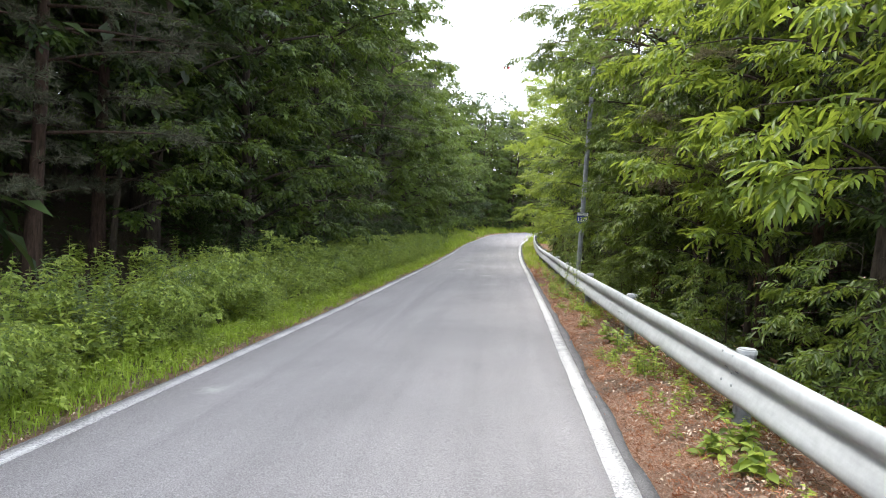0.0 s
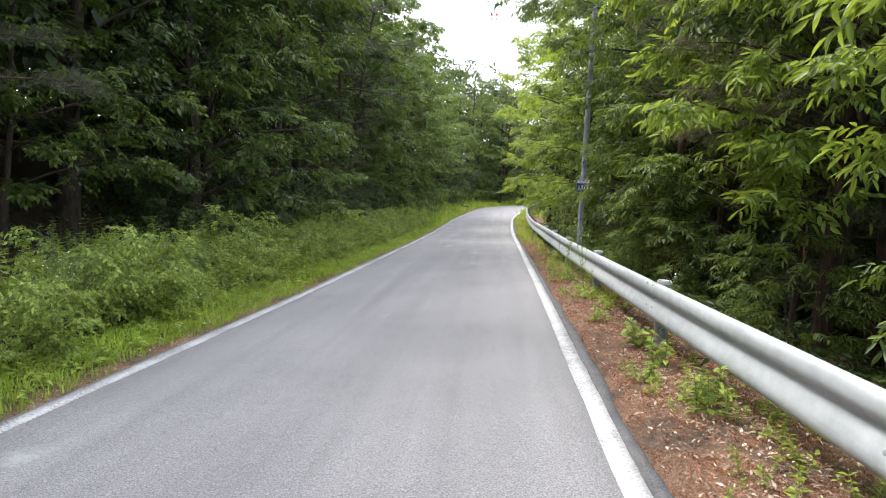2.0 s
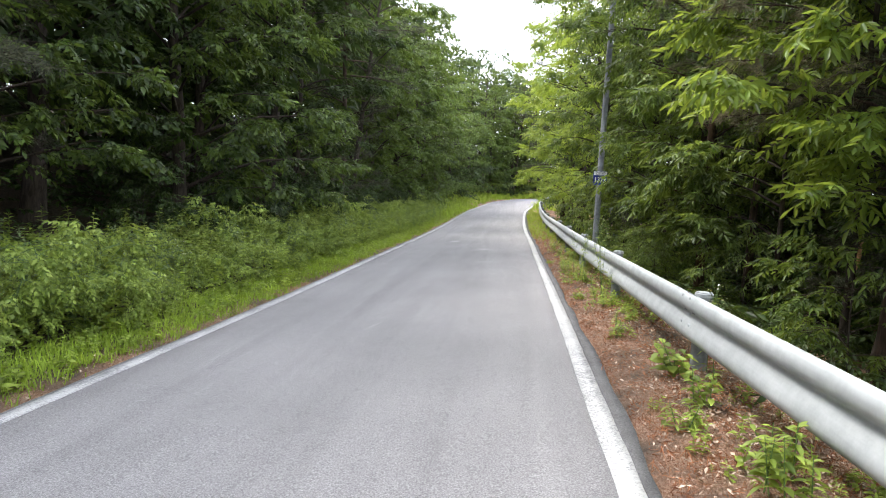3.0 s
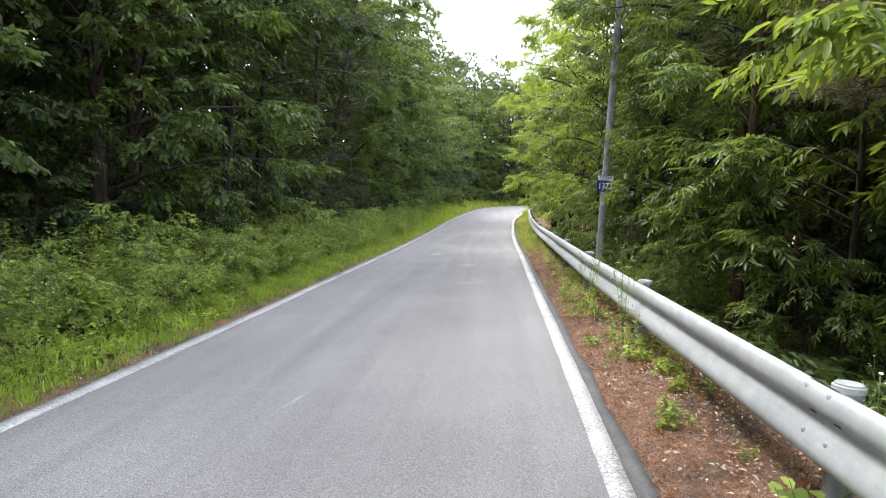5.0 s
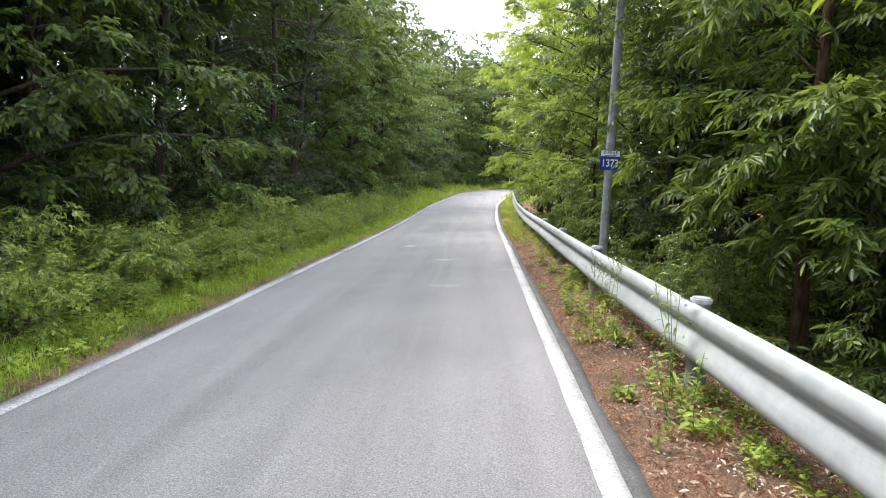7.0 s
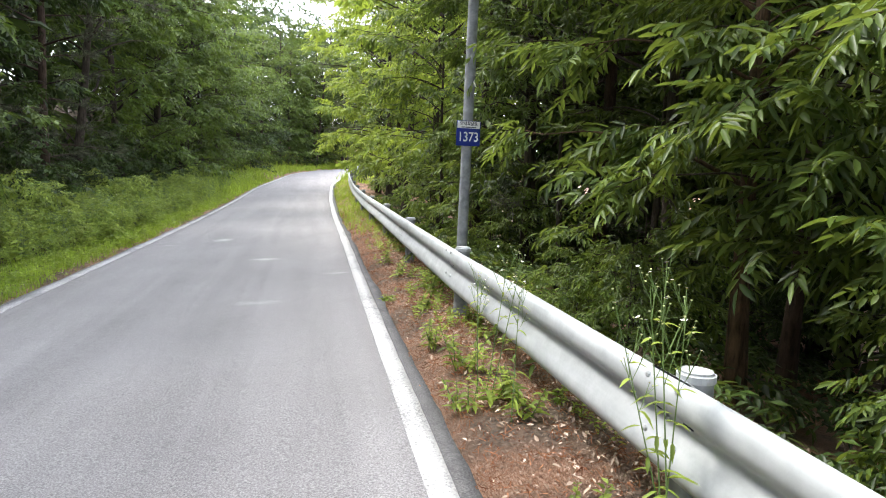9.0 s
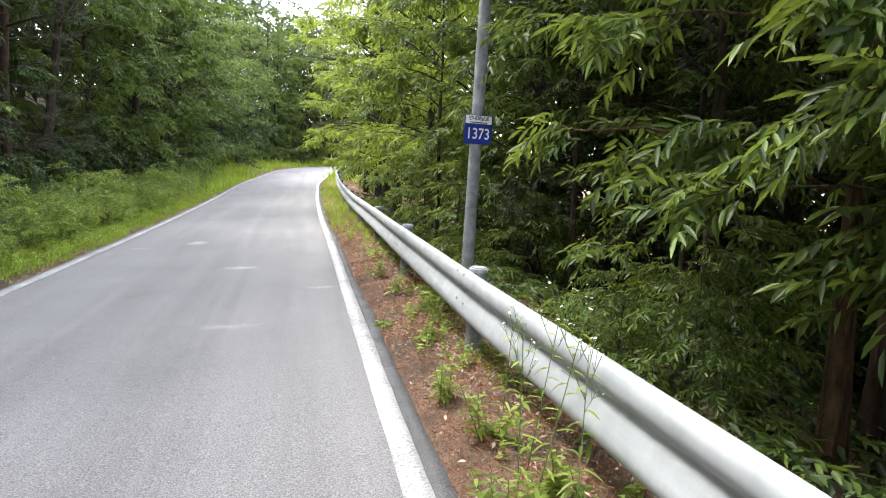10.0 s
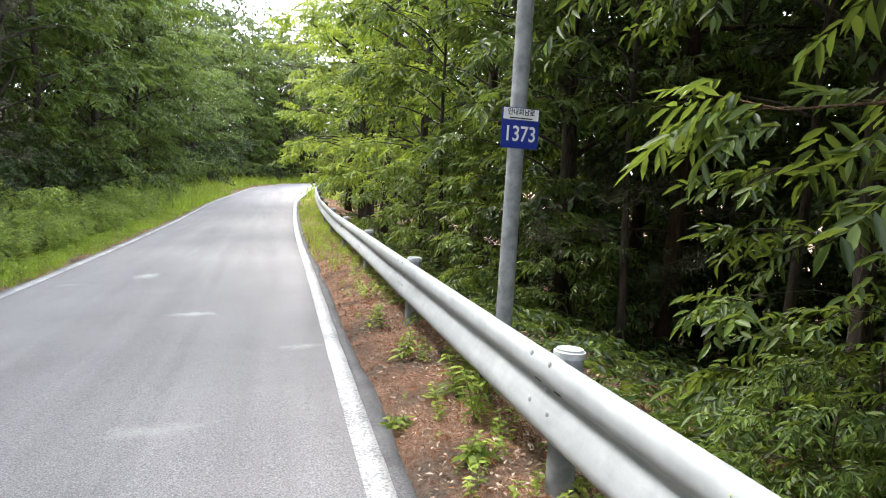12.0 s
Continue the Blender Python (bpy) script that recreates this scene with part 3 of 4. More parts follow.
def grow(name, label, category, seed, height, radius, crown_r, crown_from, limbs, leaf_mat, bark, leaf_len, leaf_wid, leaves=9, detail=1,
         twigs=11, per_twig=5, rise=(0.2, 0.8), low=0.7, base=(0, 0), reach=(), lean=0.03, needles=False):
    """A broadleaf tree: trunk, arching boughs, side twigs and leafy sprays. reach: tips of long boughs, for a tree that will stand at base."""
    rng = np.random.default_rng(seed)
    tree = tagged(new(name), label, category)
    rings = trunk_rings(rng, height * 0.96, radius, lean)
    boughs = []
    for i in range(limbs):
        u = (i + rng.uniform(0, 1)) / limbs
        h = crown_from + (height * 0.95 - crown_from) * u
        prof = (1 - 0.6 * max(0, (u - 0.55) / 0.45) ** 2) * (low + (1 - low) * min(1, u / 0.4))
        ln = crown_r * prof * rng.uniform(0.5, 1.15)
        az, e = i * 2.399 + rng.normal(0, 0.5), rng.uniform(*rise) + 0.4 * max(0, u - 0.6)
        start, r0 = at_height(rings, h)
        boughs.append((start, start + ln * np.array([math.cos(az), math.sin(az), 0.75 * math.tan(e) - 0.1]), r0, 0.12 * ln))
    z0 = float(land(*base)) - 0.05
    for x, y, z in reach:
        tip = np.array([x - base[0], y - base[1], z - z0])
        tip = tip * np.array([1, 1, 0]) * (1 - 0.42 / math.hypot(tip[0], tip[1])) + np.array([0, 0, tip[2]])
        start, r0 = at_height(rings, min(height * 0.8, max(0.4, tip[2] - 0.22 * math.hypot(tip[0], tip[1]))))
        boughs.append((start, tip, r0, 0.10 * np.linalg.norm(tip - start)))
    wood, pos, yaw, pitch, size = [], [], [], [], []
    for start, tip, r0, arch in boughs:
        w = tip - start
        ln = float(np.linalg.norm(w))
        q = np.array([-w[1], w[0], 0]) / (math.hypot(w[0], w[1]) + 1e-6) * rng.normal(0, 0.10) * ln
        curve = lambda t: start + w * t + q * 4 * t * (1 - t) + np.array([0, 0, arch * 4 * t * (1 - t)])
        wood.append(tube([(curve(t), max(0.004, min(r0 * 0.6, 0.013 * ln) * (1 - 0.85 * t)), 5) for t in (0, 0.25, 0.5, 0.75, 1.0)]))
        az0 = math.atan2(w[1], w[0])
        m = max(4, int(twigs * ln / crown_r * rng.uniform(0.8, 1.2)))
        for j in range(m):
            last = j >= m - 2
            t = 1.0 - 0.04 * (m - 1 - j) if last else rng.uniform(0.18, 0.98) ** 0.75
            az = az0 + (rng.normal(0, 0.25) if last else (1 if j % 2 else -1) * rng.uniform(0.35, 1.25))
            e = rng.normal(-0.05, 0.30)
            tl = rng.uniform(0.7, 1.2) * (0.26 + 0.30 * ln * max(0.05, 1.05 - t))
            p, d = curve(t), np.array([math.cos(az) * math.cos(e), math.sin(az) * math.cos(e), math.sin(e)])
            sag = lambda k: p + d * tl * k - np.array([0, 0, 0.22 * tl * k * k])
            wood.append(tube([(sag(0), 0.006, 3), (sag(1.0), 0.002, 3)]))
            for k in range(per_twig):
                f = (k + rng.uniform(0.1, 1)) / per_twig
                pos.append(sag(f) + rng.normal(0, 0.03, 3))
                yaw.append(az + (rng.normal(0, 0.25) if k == per_twig - 1 else rng.normal(0, 0.75)))
                pitch.append(rng.uniform(-0.75, 0.2))
                size.append(rng.uniform(0.7, 1.15))
    part("trunk", mesh_np("trunk", *tube(rings), bark, True), None, tree)
    tagged(part("branchwork", mesh_np("branchwork", *joined(wood), bark, True), None, tree), kind="stuff")
    tmpl = [needle_tuft(rng, leaves, leaf_len, leaf_wid) if needles else spray(rng, leaf_len * 2.4, leaves, leaf_len, leaf_wid, detail) for _ in range(6)]
    n = len(pos)
    v, f = scattered(tmpl, rng, np.array(pos), np.array(yaw), np.array(pitch), rng.normal(0, 0.4, n), np.array(size))
    tagged(part("crown", mesh_np("crown", v, f, leaf_mat), None, tree), kind="stuff")
    return tree


def grow_at(x, y, name, label, *args, **more):
    """One tree of its own at its place, with boughs that reach out to given tips."""
    tree = grow(name, label, "tree", *args, base=(x, y), **more)
    tree.location = (x, y, float(land(x, y)) - 0.05)
    return tree


# trees beyond the guard rail, whose boughs hang over it
grow_at(3.62, 16.1, "oak_tree", "sawtooth oak with bark coloured orange brown as sunlit and long glossy leaves", 11, 11.5, 0.075, 3.0, 2.7, 36, LEAF_CHESTNUT, SUNLIT_BARK, 0.145, 0.038, 11, 3, twigs=11, low=0.45,
        reach=((2.62, 16.5, 1.8), (2.13, 17.1, 2.5), (1.97, 17.5, 1.78), (2.05, 16.77, 4.2), (2.0, 15.0, 3.3), (1.2, 14.6, 5.6), (2.6, 13.6, 2.2), (2.9, 16.9, 2.9), (2.5, 15.4, 3.4), (2.4, 16.6, 3.2)))
grow_at(4.35, 14.6, "chestnut_tree", "small chestnut with long toothed leaves on low boughs", 29, 6.5, 0.05, 1.7, 2.4, 14, LEAF_CHESTNUT, BARK, 0.15, 0.042, 11, 3, twigs=8,
        reach=((2.6, 15.96, 1.85), (2.3, 16.2, 1.45), (2.74, 15.45, 1.1), (2.85, 14.2, 1.25), (2.55, 15.2, 2.0), (2.4, 15.6, 2.4), (2.9, 15.0, 1.6), (2.7, 14.3, 2.3)))
grow_at(4.5, 18.9, "oak_tree", "tall oak with leafy green boughs over the guard rail", 12, 11.5, 0.085, 3.3, 3.2, 38, LEAF_OAK, BARK, 0.155, 0.048, 9, 1, twigs=13, low=0.45,
        reach=((2.1, 18.7, 4.0), (2.08, 19.1, 2.9), (-0.2, 18.0, 5.95), (0.3, 20.3, 6.4), (0.2, 17.2, 7.1), (0.0, 19.2, 7.5), (2.9, 20.6, 4.5), (1.5, 19.4, 5.1), (1.4, 21.2, 7.4)))
grow_at(4.5, 11.9, "oak_tree", "oak with layered bright green leaves", 13, 10.5, 0.09, 3.2, 2.2, 36, LEAF_LIT, BARK, 0.155, 0.048, 9, 3, twigs=11, low=0.5,
        reach=((1.87, 10.2, 2.6), (1.9, 12.2, 3.6), (1.6, 12.6, 4.6), (1.2, 11.2, 5.3), (2.4, 13.3, 3.0), (2.5, 11.0, 3.2), (2.8, 10.6, 2.5), (2.4, 10.0, 3.9), (2.2, 11.4, 4.4), (2.6, 9.5, 3.0), (3.0, 9.5, 2.2), (3.2, 10.4, 1.9), (2.8, 9.8, 1.6)))
grow_at(4.4, 8.4, "oak_tree", "young oak with layered bright green leaves", 14, 10.0, 0.11, 3.0, 2.8, 32, LEAF_LIT, BARK, 0.155, 0.048, 9, 3, twigs=10, low=0.4,
        reach=((2.3, 7.7, 2.7), (2.9, 8.3, 2.1), (1.7, 8.8, 3.9), (1.5, 9.6, 4.7)))
grow_at(4.3, 5.0, "oak_tree", "young oak with pale yellow green leaves", 15, 9.0, 0.10, 2.7, 2.8, 28, LEAF_LIT, BARK, 0.155, 0.048, 9, 3, twigs=9, low=0.4,
        reach=((1.9, 5.65, 2.1), (1.75, 6.3, 2.7), (1.9, 4.6, 3.2), (1.8, 5.9, 3.6)))
grow_at(4.3, 23.6, "oak_tree", "tall oak with leafy green boughs over the guard rail", 16, 11.5, 0.13, 2.8, 1.6, 40, LEAF_OAK, BARK, 0.155, 0.052, 9, 1,
        reach=((1.3, 22.6, 6.2), (2.5, 22.2, 3.2), (0.4, 25.0, 7.5), (2.3, 24.4, 4.6), (0.6, 23.4, 8.6), (2.7, 25.2, 2.4)))
for px, py, sd, tips in ((4.1, 11.0, 33, ((2.1, 11.6, 2.4), (2.0, 11.1, 2.9), (1.9, 10.8, 3.4), (2.3, 12.0, 2.7), (2.5, 12.3, 3.1), (2.2, 12.4, 4.3), (2.4, 9.9, 4.2), (2.9, 11.2, 2.7))),
                         (4.7, 16.9, 34, ((2.2, 16.4, 5.2), (1.8, 17.4, 5.9), (1.7, 16.6, 6.5), (2.1, 18.2, 7.0)))):
    grow_at(px, py, "pine_tree", "pine with pale grey brown needles on drooping boughs", sd, 10.5, 0.08, 1.9, 4.2, 24, NEEDLE_PALE, PINE_BARK, 0.13, 0.006, 26, 1,
            twigs=11, per_twig=6, reach=tips, needles=True)
bright_oak = grow("oak_tree", "oak with sunlit yellow green leaves by the bend", "tree", 17, 10.5, 0.13, 3.0, 0.9, 46, LEAF_LIT, BARK, 0.17, 0.062, 9, 1, low=0.75)
stand(bright_oak, [(4.2, 27.4, 0, 1.0), (3.9, 31.2, 200, 1.0), (3.6, 35.4, 10, 1.1), (3.5, 40.0, 140, 1.1), (5.6, 1.2, 300, 1.0), (4.3, 44.0, 250, 1.05)])
shaded_oak = grow("oak_tree", "slender oak with green leaves darkened for shade", "tree", 18, 11.5, 0.13, 3.0, 1.6, 40, LEAF_SHADED, BARK, 0.155, 0.052, 9, 1, low=0.6)
stand(shaded_oak, [(6.3, 13.4, 0, 1.0), (6.4, 17.3, 80, 1.0), (6.9, 20.6, 300, 1.0), (6.2, 25.0, 190, 1.0), (5.6, -2.4, 20, 1.0), (6.4, 9.6, 140, 1.0), (6.6, 29.0, 60, 1.0)])
sapling = grow("chestnut_sapling", "young chestnut with long toothed drooping leaves", "tree", 19, 2.6, 0.022, 1.1, 0.25, 17, LEAF_CHESTNUT, BARK, 0.15, 0.046, 9, 3,
               twigs=7, per_twig=3, rise=(0.1, 0.6))
stand(sapling, [(3.3, 17.2, 0, 0.50), (2.95, 16.6, 100, 0.42), (3.5, 23.2, 50, 0.8), (3.7, 14.0, 30, 0.6), (2.75, 17.3, 210, 0.36), (3.8, 18.0, 20, 0.8),
                (3.7, 7.4, 170, 0.75), (3.5, 26.0, 280, 0.9), (3.4, 29.0, 20, 1.0), (3.4, 10.3, 60, 0.6), (4.0, 22.6, 250, 0.6), (3.3, 5.6, 0, 0.6)])
slender = grow("young_tree", "slender young tree with bare lower trunk", "tree", 20, 7.0, 0.055, 1.7, 2.6, 24, LEAF_OAK, BARK, 0.15, 0.055, 9, 1, twigs=8, per_twig=4, low=0.8)
stand(slender, [(4.3, 21.9, 0, 1.0), (3.1, 25.9, 80, 0.9), (5.0, 20.2, 160, 1.1), (5.6, 25.2, 240, 1.15), (6.2, 22.8, 300, 1.1)])
scarred = placed(slender, 4.64, 12.96, 120, 1.2)
scar_v, scar_f = tube([((-0.052, 0.012, 1.05), 0.012, 6), ((-0.058, 0.004, 1.2), 0.034, 6), ((-0.060, -0.004, 1.38), 0.030, 6), ((-0.050, 0, 1.55), 0.010, 6)])
part("bark_scar", mesh_np("bark_scar", scar_v, scar_f, plain_material("torn_wood", (0.50, 0.28, 0.14), 0.8, 0, 0.4, 30), True), None, scarred, "torn orange brown patch of bare wood")
# trees on the bank across the road
grow_at(-7.3, 12.2, "broadleaf_tree", "young broadleaf tree with light layered green boughs", 21, 6.0, 0.07, 1.6, 1.6, 14, LEAF_OAK, BARK, 0.12, 0.062, 9, 1, twigs=9,
        reach=((-4.5, 12.8, 2.74), (-5.4, 12.1, 3.0), (-6.2, 10.8, 2.5), (-6.5, 11.6, 1.3), (-5.0, 13.6, 1.7), (-5.2, 12.9, 2.2), (-5.9, 11.6, 2.8)))
grow_at(-7.0, 18.2, "broadleaf_tree", "dense broadleaf tree leaning towards the road", 22, 13.0, 0.16, 2.8, 1.0, 46, LEAF_OAK, BARK, 0.15, 0.075, 9, 1,
        reach=((-3.5, 19.6, 2.86), (-3.6, 20.5, 1.9), (-3.9, 18.4, 4.5), (-4.3, 17.0, 3.1), (-3.7, 20.2, 6.5), (-3.6, 21.2, 8.6), (-4.6, 16.4, 5.2), (-4.5, 18.9, 1.2)))
grow_at(-7.1, 24.0, "broadleaf_tree", "leafy broadleaf tree with mid green foliage", 23, 14.0, 0.17, 3.0, 0.8, 50, LEAF_OAK, BARK, 0.16, 0.08, 9, 1,
        reach=((-4.6, 23.9, 3.6), (-4.3, 22.8, 6.0), (-3.6, 25.2, 8.0), (-2.4, 24.0, 9.6), (-2.7, 26.6, 9.4), (-2.9, 22.4, 8.4), (-3.0, 25.4, 10.6), (-4.4, 25.0, 2.2)))
wood_a = grow("broadleaf_tree", "dense broadleaf tree with green foliage darkened for shade", "tree", 25, 14.0, 0.17, 3.4, 0.8, 52, LEAF_SHADED, BARK, 0.17, 0.085, 9, 1, twigs=13)
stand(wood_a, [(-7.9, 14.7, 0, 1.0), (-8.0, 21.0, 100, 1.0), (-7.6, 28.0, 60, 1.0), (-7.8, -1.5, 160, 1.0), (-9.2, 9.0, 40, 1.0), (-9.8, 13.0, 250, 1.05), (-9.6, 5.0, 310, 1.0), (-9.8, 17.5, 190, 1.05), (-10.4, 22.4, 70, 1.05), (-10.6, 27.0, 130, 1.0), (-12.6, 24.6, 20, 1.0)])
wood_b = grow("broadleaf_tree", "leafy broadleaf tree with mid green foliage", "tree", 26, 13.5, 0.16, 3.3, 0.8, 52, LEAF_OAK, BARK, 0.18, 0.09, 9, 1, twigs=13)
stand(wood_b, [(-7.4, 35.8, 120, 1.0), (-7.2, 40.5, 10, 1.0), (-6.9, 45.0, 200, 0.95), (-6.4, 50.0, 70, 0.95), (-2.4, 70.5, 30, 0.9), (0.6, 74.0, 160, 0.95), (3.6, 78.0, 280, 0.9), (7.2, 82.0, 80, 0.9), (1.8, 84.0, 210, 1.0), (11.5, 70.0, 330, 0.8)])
shrub = grow("bank_shrub", "leafy shrub in shade-darkened green at the foot of the bank", "shrub", 27, 2.2, 0.025, 1.3, 0.1, 20, LEAF_SHADED, BARK, 0.12, 0.065, 8, 1, twigs=8, per_twig=3, rise=(0.1, 0.9))
right_shrubs = [(6.2 + 1.2 * math.sin(2.9 * i), 8.2 + 2.6 * i, 131 * i, 0.95 + 0.3 * math.sin(1.3 * i)) for i in range(10)]
right_shrubs += [(5.4 + 0.6 * math.sin(2.1 * i), 18.6 + 1.9 * i, 97 * i, 0.55 + 0.12 * math.sin(1.9 * i)) for i in range(6)]
bend_shrubs = []
for i in range(9):
    bx, by, _ = beside(58 + 3.2 * i, -5.2 - 1.4 * (i % 2))
    bend_shrubs.append((float(bx), float(by), 90 * i, 1.7))
stand(shrub, right_shrubs + bend_shrubs + [(-6.6 - 0.5 * math.sin(2.3 * i), 15.8 + 2.45 * i, 77 * i, 0.65 + 0.35 * math.sin(1.7 * i) ** 2) for i in range(14)])
light_shrub = grow("verge_bush", "leafy mid green bush on the verge", "shrub", 28, 1.25, 0.014, 0.75, 0.05, 18, LEAF_VERGE, STEM, 0.085, 0.048, 8, 1, twigs=7, per_twig=3, rise=(0.2, 1.0))
stand(light_shrub, [(-4.85 - 0.35 * math.sin(2.7 * i) - 0.3 * math.sin(0.9 * i), 3.2 + 1.32 * i + 0.4 * math.sin(3.1 * i), 83 * i, 0.66 + 0.26 * math.sin(1.9 * i + 0.6) * math.sin(0.8 * i)) for i in range(30)]
      + [(-4.22 - 0.22 * math.sin(2.2 * i + 1), 3.6 + 1.05 * i + 0.35 * math.sin(2.3 * i), 59 * i, 0.42 + 0.14 * math.sin(1.3 * i)) for i in range(34)])
# pines
pine_a = build_tree("pine_tree", "tall pine with drooping dark grey green needles", "tree", 31, 14.0, 0.13, 3.2, 1.2, 60, 52, "needle", NEEDLE, PINE_BARK,
                    0.16, 0.013, 18, 1, 0.12, (0.0, 0.35), low=0.6)
stand(pine_a, [(-7.4, 7.6, 0, 1.0), (-7.6, 12.2, 140, 1.0), (-6.7, 31.4, 70, 1.0), (-7.9, 2.0, 210, 1.0), (-7.4, 4.4, 100, 1.0), (-7.3, 10.0, 300, 0.95), (3.6, 46.0, 30, 1.05), (5.2, 22.4, 250, 1.0), (5.3, 12.0, 160, 0.85)])
# the wood behind, coarser
far_a = build_tree("woodland_tree", "full woodland tree with dense green crown", "tree", 41, 13.5, 0.14, 3.7, 0.2, 38, 12, "leaf", LEAF_FAR, BARK,
                   0.50, 0.25, 5, 1, sides=3)
near_wood = build_tree("woodland_tree", "woodland tree with leafy green crown", "tree", 42, 11.5, 0.16, 3.0, 0.3, 58, 22, "leaf", LEAF_OAK, BARK,
                       0.24, 0.11, 7, 1, sides=3)
spots = []
rng = np.random.default_rng(7)
for y in np.arange(-4, 88, 4.5):
    bend = max(0.0, float(np.interp(y, _ys, _cx)) + 0.6)
    for x0 in (-11.0, -15.0, -19.5)[:2 if y > 25 or y < 0 else 3]:
        spots.append((x0 + rng.uniform(-0.7, 0.7) + bend, y + rng.uniform(-1.2, 1.2), rng.uniform(0, 360), rng.uniform(0.95, 1.15)))
    for x0 in ((8.6, 11.8, 15.5) if y > 38 else (11.2, 15.0))[:1 if y > 38 else 2]:
        if y < 62:
            spots.append((x0 + rng.uniform(-0.7, 0.7) + bend, y + rng.uniform(-1.2, 1.2), rng.uniform(0, 360), rng.uniform(0.9, 1.1)))
spots += [(19.0 + (i % 2), 4.0 + 5 * i, 50 * i, 1.0) for i in range(7)]
spots += [(13.1 + 0.5 * (i % 2), 8.0 + 4.6 * i, 70 * i, 1.0) for i in range(8)]
spots += [(-10.2, 7.5, 40, 1.0), (-10.4, 12.5, 200, 1.0), (-10.0, 2.5, 120, 1.0)]
stand(far_a, spots)
stand(near_wood, [(x, y, rng.uniform(0, 360), k) for x, y, k in (
    (-12.0, 8.5, 1.0), (-12.4, 12.0, 1.05), (-11.8, 15.5, 1.0), (-12.6, 19.0, 1.05), (-12.0, 22.0, 1.0), (-11.4, 25.5, 1.0), (-12.2, 4.5, 1.0), (-11.6, 30.0, 1.0),
    (-6.6, 45, 1.0), (-6.4, 49, 0.95), (-6.0, 53, 1.0), (-5.6, 57, 0.9), (-4.8, 61.5, 0.95), (-3.6, 66, 0.9), (-1.8, 71, 0.9), (0.4, 75.5, 0.9), (3.2, 79.5, 0.9),
    (6.5, 84, 0.9), (4.7, 46.5, 0.9), (5.2, 50.5, 0.85), (6.0, 54.5, 0.8), (7.6, 58.5, 0.8), (9.6, 62.5, 0.8), (-3, 77, 1.0), (1, 82, 1.0), (-1, 87, 1.1), (4.5, 90, 1.1), (9.5, 88, 1.1), (12, 75, 0.9), (11.5, 67.5, 0.9), (-6.5, 80, 1.1), (7.6, 6.0, 0.9), (7.9, 11.2, 0.95), (7.5, 16.2, 0.9), (8.2, 20.6, 0.95), (7.7, 25.4, 0.9), (7.9, 31.0, 0.95))])


# ---------------------------------------------------------------- low growth
def blade_template(rng, n, height, width, spread):
    pieces = []
    for _ in range(n):
        a, h = rng.uniform(0, 6.28), height * rng.uniform(0.5, 1.1)
        d = np.array([math.cos(a), math.sin(a), 0])
        p = np.array([-d[1], d[0], 0]) * width / 2
        o = np.array([*rng.normal(0, spread, 2), 0])
        b = rng.uniform(0.2, 1.0)
        m, t = o + d * h * b * 0.35 + np.array([0, 0, h * 0.6]), o + d * h * b + np.array([0, 0, h * (1 - 0.3 * b)])
        pieces.append((np.array([o - p, o + p, m + p * 0.8, m - p * 0.8, t]), np.array([[0, 1, 2], [0, 2, 3], [3, 2, 4]])))
    return joined(pieces)


def weed_template(rng, height, tiers, leaf_len, leaf_wid):
    """An upright weed: a stem with leaves all round it."""
    v, f = tube([((0, 0, 0), 0.004, 3), ((0.02, 0, height * 0.5), 0.003, 3), ((0.03, 0.02, height), 0.0015, 3)])
    pieces = [(v, np.concatenate([f[:, :3], f[:, [0, 2, 3]]]))]
    for i in range(tiers):
        t = 0.12 + 0.88 * i / tiers
        for k in range(2):
            lv, lf = leaf(leaf_len * (1.1 - 0.6 * t) * rng.uniform(0.7, 1.2), leaf_wid * (1.1 - 0.5 * t), 0.3, rng.uniform(0.1, 0.5), 1)
            lv = turned(lv, i * 2.4 + k * 3.14 + rng.normal(0, 0.3), rng.uniform(-0.1, 0.7), rng.normal(0, 0.2))
            pieces.append((lv + np.array([0.03 * t, 0.02 * t, t * height]), lf))
    return joined(pieces)


def strewn(name, label, category, templates, n, s_range, y_range, mat, seed, size=(0.7, 1.3), lift=0.0, bias=1.0, flat=False, keep=None):
    rng = np.random.default_rng(seed)
    y = y_range[0] + (y_range[1] - y_range[0]) * rng.uniform(0, 1, n) ** bias
    s = rng.uniform(*s_range, n)
    if keep is not None:
        ok = keep(s, y, rng.uniform(0, 1, n))
        y, s = y[ok], s[ok]
    n = len(y)
    p = beside(y, s)
    p[:, 2] = land(p[:, 0], p[:, 1]) + lift
    tilt = 0.38 if flat else 0.12
    v, f = scattered(templates, rng, p, rng.uniform(0, 6.28, n), rng.normal(0, tilt, n), rng.normal(0, tilt, n), rng.uniform(*size, n))
    return tagged(new(name, mesh_np(name, v, f, mat)), label, category, kind="stuff")


